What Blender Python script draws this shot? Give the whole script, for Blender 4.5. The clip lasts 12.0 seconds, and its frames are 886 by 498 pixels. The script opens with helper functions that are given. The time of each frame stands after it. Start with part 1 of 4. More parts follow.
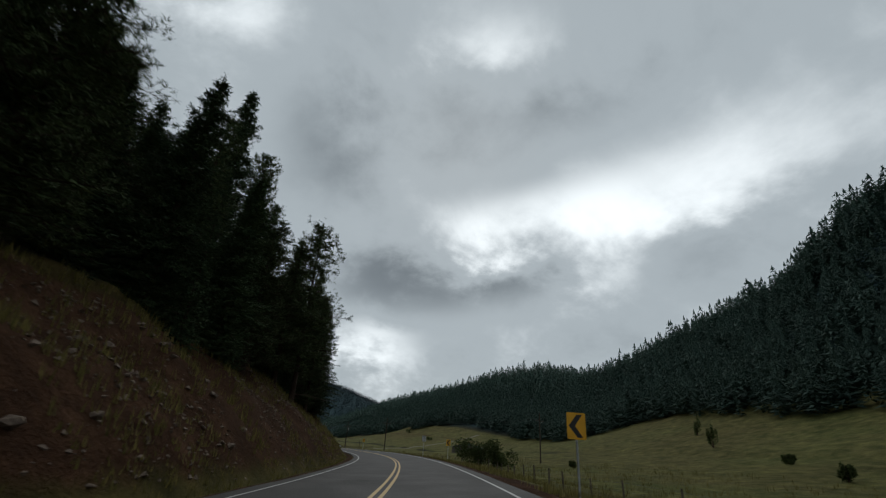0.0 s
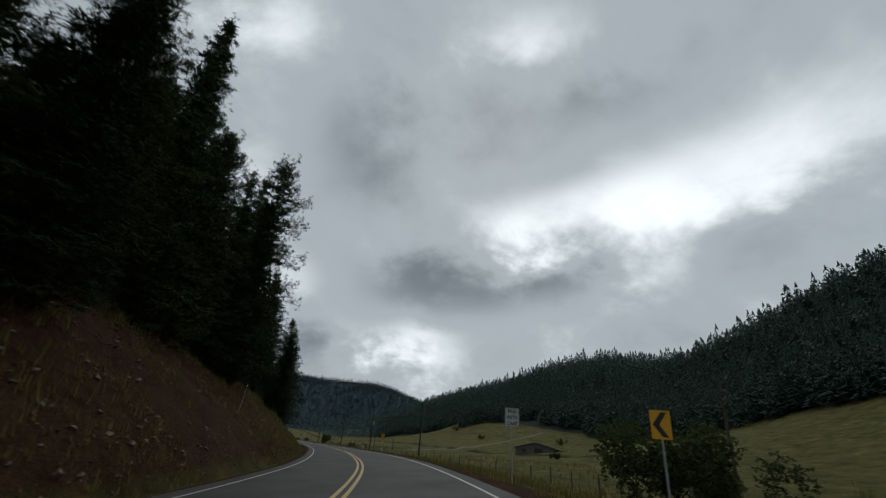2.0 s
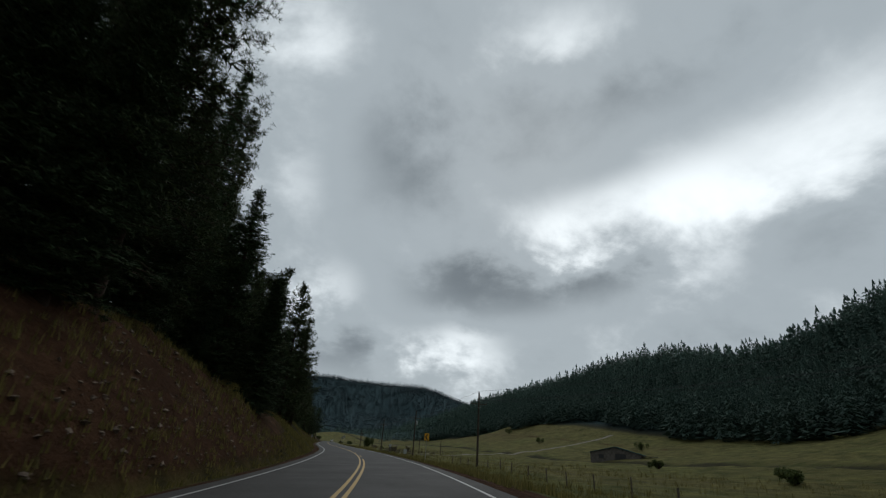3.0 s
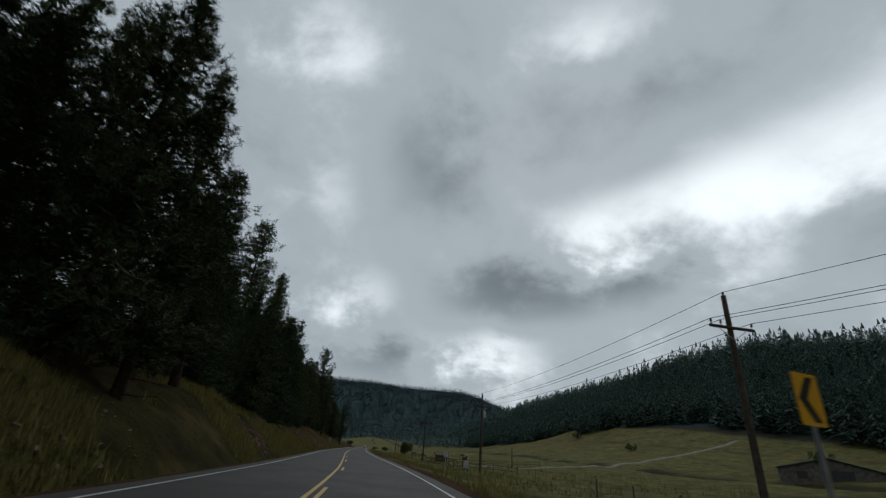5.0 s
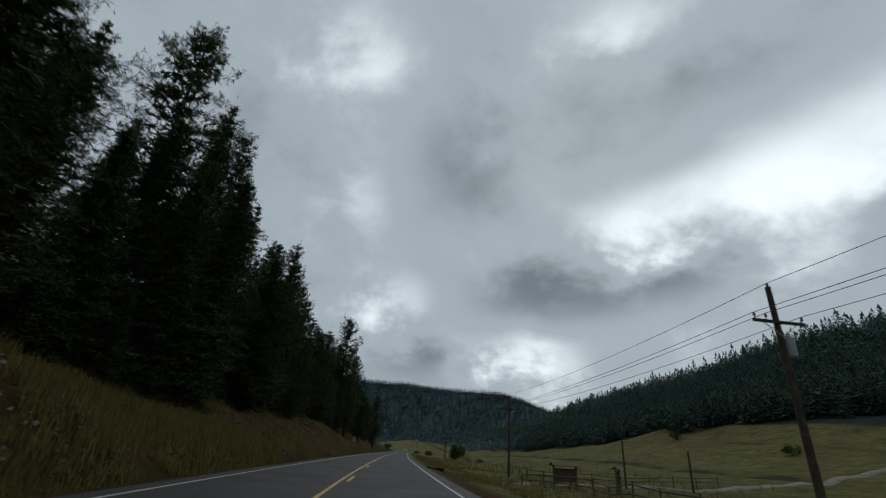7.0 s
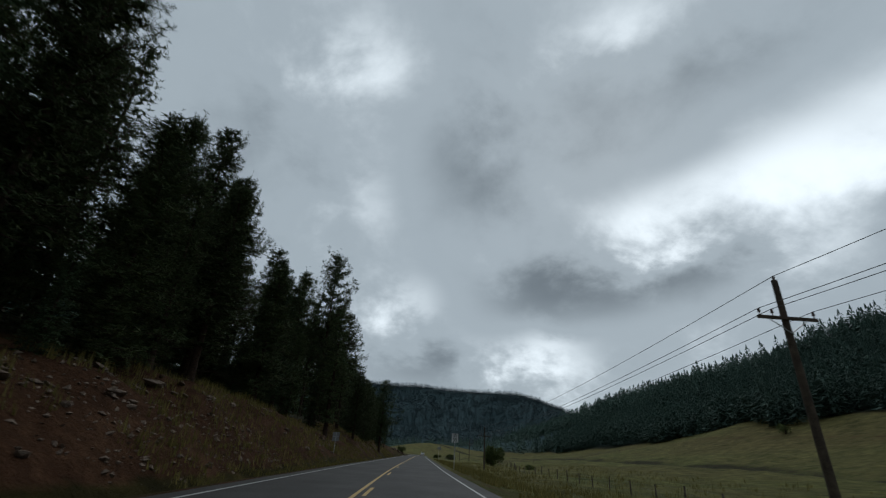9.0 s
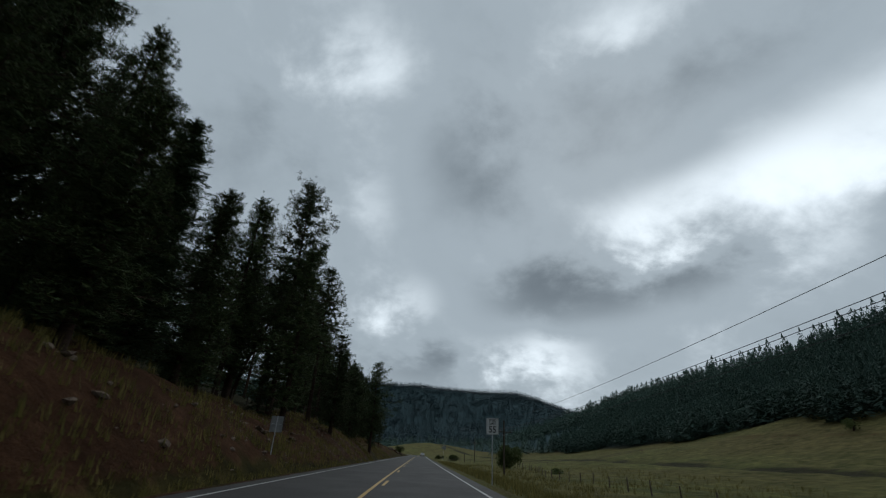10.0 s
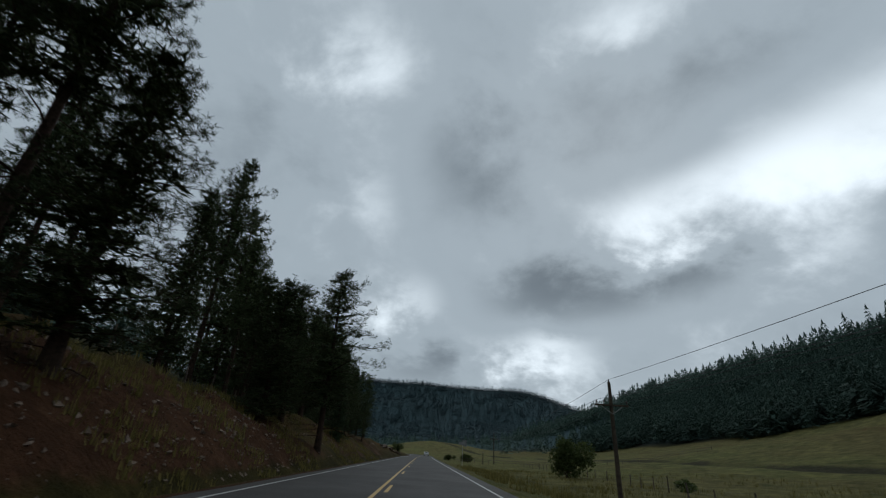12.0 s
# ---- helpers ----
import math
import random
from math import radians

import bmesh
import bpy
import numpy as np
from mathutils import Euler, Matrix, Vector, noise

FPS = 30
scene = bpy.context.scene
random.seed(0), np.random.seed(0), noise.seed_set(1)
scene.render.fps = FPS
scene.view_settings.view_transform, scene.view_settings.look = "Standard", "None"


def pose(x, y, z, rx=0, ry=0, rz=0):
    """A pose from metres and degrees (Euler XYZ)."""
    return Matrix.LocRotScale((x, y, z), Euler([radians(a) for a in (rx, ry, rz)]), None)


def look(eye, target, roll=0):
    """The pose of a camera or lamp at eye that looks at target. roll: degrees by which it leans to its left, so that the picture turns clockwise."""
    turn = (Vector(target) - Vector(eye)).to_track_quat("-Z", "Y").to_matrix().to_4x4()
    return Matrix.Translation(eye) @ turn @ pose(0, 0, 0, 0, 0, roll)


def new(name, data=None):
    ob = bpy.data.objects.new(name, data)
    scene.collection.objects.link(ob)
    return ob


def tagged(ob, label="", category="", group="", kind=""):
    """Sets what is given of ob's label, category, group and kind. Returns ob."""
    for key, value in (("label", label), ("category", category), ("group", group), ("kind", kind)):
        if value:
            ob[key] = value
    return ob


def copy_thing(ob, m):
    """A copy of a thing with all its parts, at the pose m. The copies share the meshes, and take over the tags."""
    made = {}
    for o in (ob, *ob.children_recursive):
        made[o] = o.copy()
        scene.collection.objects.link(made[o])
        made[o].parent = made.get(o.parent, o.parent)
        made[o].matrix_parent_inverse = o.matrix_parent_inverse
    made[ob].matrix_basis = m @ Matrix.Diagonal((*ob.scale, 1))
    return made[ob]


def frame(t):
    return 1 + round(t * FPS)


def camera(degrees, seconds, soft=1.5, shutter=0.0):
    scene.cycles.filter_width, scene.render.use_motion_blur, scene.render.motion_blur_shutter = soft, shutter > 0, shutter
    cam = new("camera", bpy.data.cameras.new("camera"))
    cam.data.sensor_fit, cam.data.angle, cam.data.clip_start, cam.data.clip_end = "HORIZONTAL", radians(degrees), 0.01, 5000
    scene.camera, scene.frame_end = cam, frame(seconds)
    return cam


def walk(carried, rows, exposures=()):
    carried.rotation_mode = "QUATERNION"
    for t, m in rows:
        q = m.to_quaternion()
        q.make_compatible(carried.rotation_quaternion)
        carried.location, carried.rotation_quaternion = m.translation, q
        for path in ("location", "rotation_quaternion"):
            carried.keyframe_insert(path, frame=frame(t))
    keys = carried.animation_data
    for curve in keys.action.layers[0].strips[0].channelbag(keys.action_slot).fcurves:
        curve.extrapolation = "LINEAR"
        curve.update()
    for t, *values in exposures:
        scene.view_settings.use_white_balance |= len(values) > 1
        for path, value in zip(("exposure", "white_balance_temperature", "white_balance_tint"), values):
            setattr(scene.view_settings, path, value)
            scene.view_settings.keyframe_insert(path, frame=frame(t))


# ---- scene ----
# ---- camera: a car in the right-hand lane, lens about 1.1 m over the asphalt ----
EYE = 1.10


def cross_slope(y):
    """Cross slope of the road: it leans into the left-hand bend and levels out before the straight."""
    u = np.clip((np.asarray(y, float) + 64) / 52, 0, 1)
    return 0.055 * (1 - u * u * (3 - 2 * u))


cam = camera(90.4, 12.0, 1.2, 0.1)
ROWS = [
    (0.0, -26.21, -136.84, -25.10, 24.54, -3.60),
    (0.5, -21.10, -125.17, -24.19, 24.35, -3.60),
    (1.0, -16.38, -113.43, -23.50, 24.26, -3.60),
    (1.5, -12.02, -101.88, -21.92, 24.32, -3.60),
    (2.0, -8.42, -90.15, -19.45, 24.25, -3.60),
    (2.5, -5.38, -78.80, -16.92, 24.68, -3.60),
    (3.0, -3.11, -67.41, -13.83, 24.33, -3.70),
    (3.5, -1.31, -56.15, -12.03, 24.40, -3.80),
    (4.0, -0.06, -44.92, -11.03, 24.69, -3.90),
    (4.5, 0.82, -33.76, -10.26, 25.04, -4.00),
    (5.0, 1.44, -22.71, -9.21, 24.76, -4.10),
    (5.5, 1.80, -11.78, -7.76, 25.09, -4.20),
    (6.0, 1.76, -0.95, -6.13, 24.93, -4.20),
    (6.5, 1.48, 9.65, -4.92, 24.95, -4.10),
    (7.0, 1.22, 20.07, -4.53, 24.83, -3.90),
    (7.5, 0.73, 30.28, -4.01, 24.64, -3.60),
    (8.0, 0.39, 40.36, -3.47, 24.53, -3.40),
    (8.4, 0.23, 48.37, -3.11, 24.58, -3.09),
    (9.0, -0.00, 60.33, -2.84, 25.04, -3.04),
    (9.5, -0.30, 70.27, -2.98, 24.98, -2.96),
    (10.0, -0.43, 80.24, -2.99, 25.08, -3.02),
    (10.5, -0.51, 90.21, -2.98, 25.00, -3.06),
    (11.0, -0.55, 100.15, -2.95, 25.03, -3.05),
    (11.5, -0.58, 110.09, -2.84, 25.03, -3.00),
    (12.0, -0.60, 120.00, -2.72, 24.96, -2.95),
]
walk(cam, [(t, pose(x, y, EYE + 1.27 * float(cross_slope(y)), 90 + pitch, roll, yaw)) for t, x, y, yaw, pitch, roll in ROWS],
     [(0, 0.12, 6500, 10), (5, 0.07, 6400, 10), (9, 0.05, 6200, 9), (12, 0.05, 6150, 9)])

# ---- light: a broken overcast sky and a faint, very wide sun behind it ----
scene.view_settings.exposure = 0.0
SUN_AZ, SUN_EL = 25.0, 38.0      # degrees to the right of the road's far end, and over the horizon


def make_world():
    w = bpy.data.worlds.new("overcast_sky")
    scene.world = w
    w.use_nodes = True
    nt = w.node_tree
    nt.nodes.clear()
    N, L = nt.nodes.new, nt.links.new

    def math_node(op, a, b=None, clamp=False):
        n = N("ShaderNodeMath")
        n.operation, n.use_clamp = op, clamp
        for i, v in enumerate((a, b)):
            if v is None:
                continue
            if isinstance(v, (int, float)):
                n.inputs[i].default_value = v
            else:
                L(v, n.inputs[i])
        return n.outputs[0]

    tc = N("ShaderNodeTexCoord")
    sep = N("ShaderNodeSeparateXYZ")
    L(tc.outputs["Generated"], sep.inputs[0])
    up = math_node("ADD", math_node("MAXIMUM", sep.outputs[2], 0.0), 0.55)
    com = N("ShaderNodeCombineXYZ")
    L(math_node("DIVIDE", sep.outputs[0], up), com.inputs[0])
    L(math_node("DIVIDE", sep.outputs[1], up), com.inputs[1])
    flat = com.outputs[0]

    def cloud_noise(scale, detail, rough, dist, off):
        mp = N("ShaderNodeMapping")
        mp.inputs["Location"].default_value = off
        L(flat, mp.inputs[0])
        n = N("ShaderNodeTexNoise")
        n.inputs["Scale"].default_value = scale
        n.inputs["Detail"].default_value = detail
        n.inputs["Roughness"].default_value = rough
        n.inputs["Distortion"].default_value = dist
        L(mp.outputs[0], n.inputs["Vector"])
        return n.outputs["Fac"]

    big = cloud_noise(1.6, 3.0, 0.5, 0.3, (3.1, 1.7, 0))
    mid = cloud_noise(4.2, 8.0, 0.58, 0.15, (0.4, 7.7, 0))
    # large cloud forms: (azimuth, elevation, width, weight); light gaps above, dark bellies below zero
    total = math_node("ADD", math_node("MULTIPLY", math_node("SUBTRACT", big, 0.5), CLOUD_BIG), math_node("MULTIPLY", math_node("SUBTRACT", mid, 0.5), CLOUD_MID))
    for az, el, wide, tall, weight in CLOUDS:
        a, e = radians(az), radians(el)
        fwd = Vector((math.sin(a) * math.cos(e), math.cos(a) * math.cos(e), math.sin(e)))
        side = Vector((math.cos(a), -math.sin(a), 0))
        top = side.cross(fwd)
        s = []
        for axis, size in ((side, wide), (top, tall)):
            d = N("ShaderNodeVectorMath")
            d.operation = "DOT_PRODUCT"
            L(tc.outputs["Generated"], d.inputs[0])
            d.inputs[1].default_value = axis
            # the clouds' edges are ragged: the fine noise shifts them
            sh = math_node("ADD", d.outputs["Value"], math_node("MULTIPLY", math_node("SUBTRACT", mid, 0.5), 0.21))
            q = math_node("DIVIDE", sh, math.sin(radians(size)))
            s.append(math_node("MULTIPLY", q, q))
        f = N("ShaderNodeVectorMath")
        f.operation = "DOT_PRODUCT"
        L(tc.outputs["Generated"], f.inputs[0])
        f.inputs[1].default_value = fwd
        front = math_node("GREATER_THAN", f.outputs["Value"], 0.0)
        g = math_node("POWER", 2.718, math_node("MULTIPLY", math_node("ADD", s[0], s[1]), -1.0))
        total = math_node("ADD", total, math_node("MULTIPLY", math_node("MULTIPLY", g, front), weight))
    tone = N("ShaderNodeValToRGB")
    tone.color_ramp.interpolation = "EASE"
    el = tone.color_ramp.elements
    el[0].position, el[0].color = 0.0, (*CLOUD_DARK, 1)
    el[1].position, el[1].color = 1.0, (*CLOUD_LIGHT, 1)
    m = el.new(0.5)
    m.color = (*CLOUD_GREY, 1)
    L(math_node("ADD", total, 0.5, True), tone.inputs[0])
    sky = N("ShaderNodeTexSky")
    sky.sky_type, sky.sun_disc = "NISHITA", False
    sky.sun_elevation, sky.sun_rotation = radians(SUN_EL), radians(SUN_AZ)
    thin = N("ShaderNodeBackground")
    thin.inputs[1].default_value = 0.05
    L(sky.outputs[0], thin.inputs[0])
    cover = N("ShaderNodeBackground")
    cover.inputs[1].default_value = SKY_POWER
    L(tone.outputs[0], cover.inputs[0])
    mix = N("ShaderNodeMixShader")
    mix.inputs[0].default_value = 0.96
    L(thin.outputs[0], mix.inputs[1])
    L(cover.outputs[0], mix.inputs[2])
    out = N("ShaderNodeOutputWorld")
    L(mix.outputs[0], out.inputs[0])


CLOUD_BIG, CLOUD_MID, SKY_POWER = 0.3, 0.85, 1.0
CLOUD_DARK, CLOUD_GREY, CLOUD_LIGHT = (0.150, 0.178, 0.198), (0.365, 0.415, 0.445), (0.97, 1.04, 1.07)
# azimuth, elevation, width, height in degrees, and how light (+) or dark (-) the cloud is
CLOUDS = [
    (33, 27, 12, 5, 0.26), (43, 30, 10, 5.5, 0.26), (53, 30, 9, 6, 0.18), (66, 31, 9, 7, 0.20), (14.5, 11.5, 6.5, 3.4, 0.36), (-3, 17.5, 6, 4, 0.28),
    (-11, 30, 6, 9, 0.14), (-12, 48, 9, 6, 0.20), (33, 50, 11, 5, 0.22), (46, 21, 6, 4, 0.10),
    (26, 43, 11, 5, -0.08), (43, 41, 9, 4, -0.11), (4, 36, 7, 9, -0.26), (16, 19, 8.5, 3.6, -0.38), (27, 20, 6, 3.4, -0.30), (36, 20, 6, 2.6, -0.16),
    (0, 9.5, 10, 3, -0.24), (-28, 37, 8, 9, -0.16), (57, 23, 8, 3.5, -0.14), (33, 35, 10, 3, -0.09),
]
make_world()
sun_data = bpy.data.lights.new("sun", "SUN")
sun_data.energy, sun_data.angle, sun_data.color = 0.5, radians(30), (1.0, 0.96, 0.9)
sun = new("sun", sun_data)
sun.matrix_world = look((60 * math.sin(radians(SUN_AZ)), 60 * math.cos(radians(SUN_AZ)), 60), (0, 0, 0))

# ---- materials ----
def material(name, rough=0.8, spec=0.3, metal=0.0):
    m = bpy.data.materials.new(name)
    m.use_nodes = True
    b = m.node_tree.nodes["Principled BSDF"]
    b.inputs["Roughness"].default_value = rough
    b.inputs["Specular IOR Level"].default_value = spec
    b.inputs["Metallic"].default_value = metal
    return m, m.node_tree, b


def noise_tex(nt, scale, detail=4.0, rough=0.55, coord="Object", stretch=(1, 1, 1)):
    tc = nt.nodes.new("ShaderNodeTexCoord")
    mp = nt.nodes.new("ShaderNodeMapping")
    mp.inputs["Scale"].default_value = stretch
    n = nt.nodes.new("ShaderNodeTexNoise")
    n.inputs["Scale"].default_value = scale
    n.inputs["Detail"].default_value = detail
    n.inputs["Roughness"].default_value = rough
    nt.links.new(tc.outputs[coord], mp.inputs[0])
    nt.links.new(mp.outputs[0], n.inputs["Vector"])
    return n.outputs["Fac"]


def ramp(nt, fac, stops):
    r = nt.nodes.new("ShaderNodeValToRGB")
    e = r.color_ramp.elements
    e[0].position, e[0].color = stops[0][0], (*stops[0][1], 1)
    e[1].position, e[1].color = stops[-1][0], (*stops[-1][1], 1)
    for p, c in stops[1:-1]:
        x = e.new(p)
        x.color = (*c, 1)
    nt.links.new(fac, r.inputs[0])
    return r.outputs[0]


def mix_rgb(nt, fac, a, b, mode="MIX"):
    n = nt.nodes.new("ShaderNodeMix")
    n.data_type, n.blend_type = "RGBA", mode
    for sock, v in ((n.inputs[0], fac), (n.inputs[6], a), (n.inputs[7], b)):
        if isinstance(v, (int, float)):
            sock.default_value = v
        elif isinstance(v, tuple):
            sock.default_value = (*v, 1)
        else:
            nt.links.new(v, sock)
    return n.outputs[2]


def math2(nt, op, a, b, clamp=False):
    n = nt.nodes.new("ShaderNodeMath")
    n.operation, n.use_clamp = op, clamp
    for sock, v in zip(n.inputs, (a, b)):
        if isinstance(v, (int, float)):
            sock.default_value = v
        else:
            nt.links.new(v, sock)
    return n.outputs[0]


def bump(nt, bsdf, fac, strength, dist):
    n = nt.nodes.new("ShaderNodeBump")
    n.inputs["Strength"].default_value = strength
    n.inputs["Distance"].default_value = dist
    nt.links.new(fac, n.inputs["Height"])
    nt.links.new(n.outputs[0], bsdf.inputs["Normal"])


def two_tone(name, lo, hi, scale, rough=0.8, spec=0.3, relief=0.0, metal=0.0, fine=None):
    """Colour between lo and hi at two scales of noise, with a little relief."""
    m, nt, b = material(name, rough, spec, metal)
    n1 = noise_tex(nt, scale, 5)
    n2 = noise_tex(nt, fine or scale * 9, 3)
    f = math2(nt, "ADD", math2(nt, "MULTIPLY", n1, 0.65), math2(nt, "MULTIPLY", n2, 0.35))
    nt.links.new(ramp(nt, f, [(0.35, lo), (0.65, hi)]), b.inputs["Base Color"])
    if relief:
        bump(nt, b, n2, 0.6, relief)
    return m


def object_shift(nt, colour, spread):
    """Each object a little lighter or darker than the next."""
    oi = nt.nodes.new("ShaderNodeObjectInfo")
    hsv = nt.nodes.new("ShaderNodeHueSaturation")
    v = math2(nt, "ADD", math2(nt, "MULTIPLY", oi.outputs["Random"], 2 * spread), 1 - spread)
    nt.links.new(v, hsv.inputs["Value"])
    nt.links.new(colour, hsv.inputs["Color"])
    return hsv.outputs[0]


def make_asphalt():
    m, nt, b = material("wet_asphalt", 0.7, 0.22)
    grain = noise_tex(nt, 90, 3, 0.7)
    tracks = noise_tex(nt, 1.3, 4, 0.55, stretch=(1.0, 0.06, 1))
    stain = noise_tex(nt, 0.35, 5, 0.6)
    c = ramp(nt, tracks, [(0.3, (0.021, 0.0195, 0.018)), (0.7, (0.034, 0.031, 0.0285))])
    c = mix_rgb(nt, math2(nt, "MULTIPLY", grain, 0.5), c, (0.058, 0.056, 0.053))
    c = mix_rgb(nt, math2(nt, "MULTIPLY", stain, 0.35), c, (0.022, 0.0215, 0.021))
    nt.links.new(c, b.inputs["Base Color"])
    rr = math2(nt, "ADD", math2(nt, "MULTIPLY", stain, 0.35), 0.55)
    nt.links.new(rr, b.inputs["Roughness"])
    bump(nt, b, grain, 0.5, 0.006)
    return m


def make_paint(name, lo, hi):
    m, nt, b = material(name, 0.5, 0.4)
    wear = noise_tex(nt, 14, 6, 0.7)
    big = noise_tex(nt, 1.2, 3)
    c = ramp(nt, math2(nt, "ADD", math2(nt, "MULTIPLY", wear, 0.7), math2(nt, "MULTIPLY", big, 0.3)),
             [(0.3, lo), (0.46, hi), (0.7, hi)])
    nt.links.new(c, b.inputs["Base Color"])
    bump(nt, b, wear, 0.3, 0.003)
    return m


def make_ground():
    """Meadow, dry grass and red earth, blended by the sheet's own cover values."""
    m, nt, b = material("meadow_and_earth", 0.95, 0.04)

    def cover(name):
        a = nt.nodes.new("ShaderNodeAttribute")
        a.attribute_name = name
        return a.outputs["Fac"]

    n_big = noise_tex(nt, 0.05, 5)
    n_mid = noise_tex(nt, 0.55, 5, 0.6)
    n_fine = noise_tex(nt, 9, 4, 0.65)
    n_row = noise_tex(nt, 0.12, 4, 0.6, stretch=(1.0, 0.25, 1))
    green = ramp(nt, n_mid, [(0.3, (0.058, 0.071, 0.024)), (0.55, (0.110, 0.114, 0.040)), (0.75, (0.178, 0.164, 0.060))])
    dry = ramp(nt, n_mid, [(0.3, (0.066, 0.060, 0.024)), (0.7, (0.150, 0.125, 0.052))])
    n_earth = math2(nt, "ADD", math2(nt, "MULTIPLY", n_mid, 0.5), math2(nt, "MULTIPLY", noise_tex(nt, 2.6, 6, 0.72), 0.5))
    earth = ramp(nt, n_earth, [(0.3, (0.021, 0.0105, 0.0058)), (0.52, (0.055, 0.027, 0.0145)), (0.72, (0.115, 0.062, 0.034))])
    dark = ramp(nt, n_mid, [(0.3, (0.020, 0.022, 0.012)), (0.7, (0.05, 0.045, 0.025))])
    f = math2(nt, "MULTIPLY", math2(nt, "SUBTRACT", math2(nt, "ADD", math2(nt, "MULTIPLY", n_big, 0.5), math2(nt, "MULTIPLY", n_row, 0.5)), 0.38), 4.0, True)
    c = mix_rgb(nt, math2(nt, "MULTIPLY", f, 0.75), green, dry)
    c = mix_rgb(nt, cover("dry"), c, dry)
    # Left bank: brown and olive grass, with shade darkened into both ramps.
    brown = ramp(nt, n_mid, [(0.3, (0.022, 0.013, 0.005)), (0.55, (0.050, 0.029, 0.010)), (0.75, (0.098, 0.060, 0.021))])
    c = mix_rgb(nt, cover("brown"), c, brown)
    olive = ramp(nt, n_mid, [(0.3, (0.013, 0.012, 0.004)), (0.52, (0.031, 0.027, 0.008)), (0.72, (0.074, 0.056, 0.018))])
    c = mix_rgb(nt, cover("olive"), c, olive)

    tuft = noise_tex(nt, 0.22, 7, 0.72, stretch=(1.0, 0.6, 1))
    c = mix_rgb(nt, 0.75, c, ramp(nt, tuft, [(0.32, (0.26, 0.27, 0.25)), (0.5, (0.48, 0.48, 0.47)), (0.7, (0.66, 0.64, 0.60))]), "OVERLAY")

    def ragged(name):
        # the border of a cover is broken up by the noise
        s = math2(nt, "ADD", cover(name), math2(nt, "MULTIPLY", math2(nt, "SUBTRACT", n_mid, 0.5), 1.1))
        return math2(nt, "MULTIPLY", math2(nt, "SUBTRACT", s, 0.35), 3.3, True)

    c = mix_rgb(nt, ragged("earth"), c, earth)
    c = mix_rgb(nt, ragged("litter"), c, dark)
    # Floor of the far woods and mountain, tinted with painted distance haze.
    hazed_floor = ramp(nt, n_mid, [(0.3, (0.030, 0.053, 0.058)), (0.7, (0.043, 0.073, 0.080))])
    c = mix_rgb(nt, cover("hazed_floor"), c, hazed_floor)
    c = mix_rgb(nt, 0.5, c, ramp(nt, n_fine, [(0.25, (0.30, 0.30, 0.30)), (0.75, (0.72, 0.72, 0.72))]), "OVERLAY")
    nt.links.new(c, b.inputs["Base Color"])
    clod = noise_tex(nt, 3.2, 5, 0.7)
    bump(nt, b, math2(nt, "ADD", math2(nt, "ADD", n_fine, n_mid), math2(nt, "MULTIPLY", clod, 1.6)), 1.0, 0.14)
    return m


def make_foliage(name, lo, hi, tip, thin=0.0, relief=0.0):
    m, nt, b = material(name, 0.75, 0.10)
    n1 = noise_tex(nt, 0.9, 3)
    geo = nt.nodes.new("ShaderNodeNewGeometry")
    f = math2(nt, "ADD", math2(nt, "MULTIPLY", geo.outputs["Random Per Island"], 0.6), math2(nt, "MULTIPLY", n1, 0.4))
    if relief:
        f = math2(nt, "ADD", math2(nt, "MULTIPLY", f, 0.5), math2(nt, "MULTIPLY", noise_tex(nt, 0.06, 4), 0.5))
    c = ramp(nt, f, [(0.15, lo), (0.6, hi), (0.95, tip)])
    c = object_shift(nt, c, 0.25)
    nt.links.new(c, b.inputs["Base Color"])
    if relief:
        bump(nt, b, noise_tex(nt, 2.2, 4, 0.7), 1.0, relief)
    if thin:
        # thin blades and leaves let some light through
        t = nt.nodes.new("ShaderNodeBsdfTranslucent")
        nt.links.new(c, t.inputs["Color"])
        mix = nt.nodes.new("ShaderNodeMixShader")
        mix.inputs[0].default_value = thin
        nt.links.new(b.outputs[0], mix.inputs[1])
        nt.links.new(t.outputs[0], mix.inputs[2])
        nt.links.new(mix.outputs[0], nt.nodes["Material Output"].inputs["Surface"])
    return m


MAT_ASPHALT = make_asphalt()
MAT_WHITE = make_paint("worn_white_line", (0.10, 0.10, 0.10), (0.40, 0.40, 0.385))
MAT_YELLOW = make_paint("worn_yellow_line", (0.10, 0.075, 0.03), (0.42, 0.25, 0.035))
MAT_GROUND = make_ground()
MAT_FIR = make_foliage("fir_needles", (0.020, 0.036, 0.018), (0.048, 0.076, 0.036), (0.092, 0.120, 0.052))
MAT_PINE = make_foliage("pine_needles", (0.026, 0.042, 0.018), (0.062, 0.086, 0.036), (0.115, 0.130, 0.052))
# Far woods: needles made paler and bluer, haze painted into their colour.
MAT_FAR = make_foliage("hazed_far_fir_needles", (0.046, 0.086, 0.072), (0.078, 0.126, 0.100), (0.130, 0.178, 0.125), 0.0, 0.5)
# Mountain forest: the blue of distant haze is mixed into the needle colour.
MAT_MOUNT = make_foliage("hazed_mountain_needles", (0.040, 0.070, 0.080), (0.049, 0.084, 0.095), (0.060, 0.099, 0.111), 0.0, 0.1)
MAT_BUSH = make_foliage("bush_leaves", (0.040, 0.060, 0.022), (0.085, 0.108, 0.038), (0.14, 0.16, 0.06), 0.4)
MAT_GRASS = make_foliage("grass_blades", (0.070, 0.068, 0.020), (0.140, 0.122, 0.040), (0.24, 0.195, 0.075), 0.5)
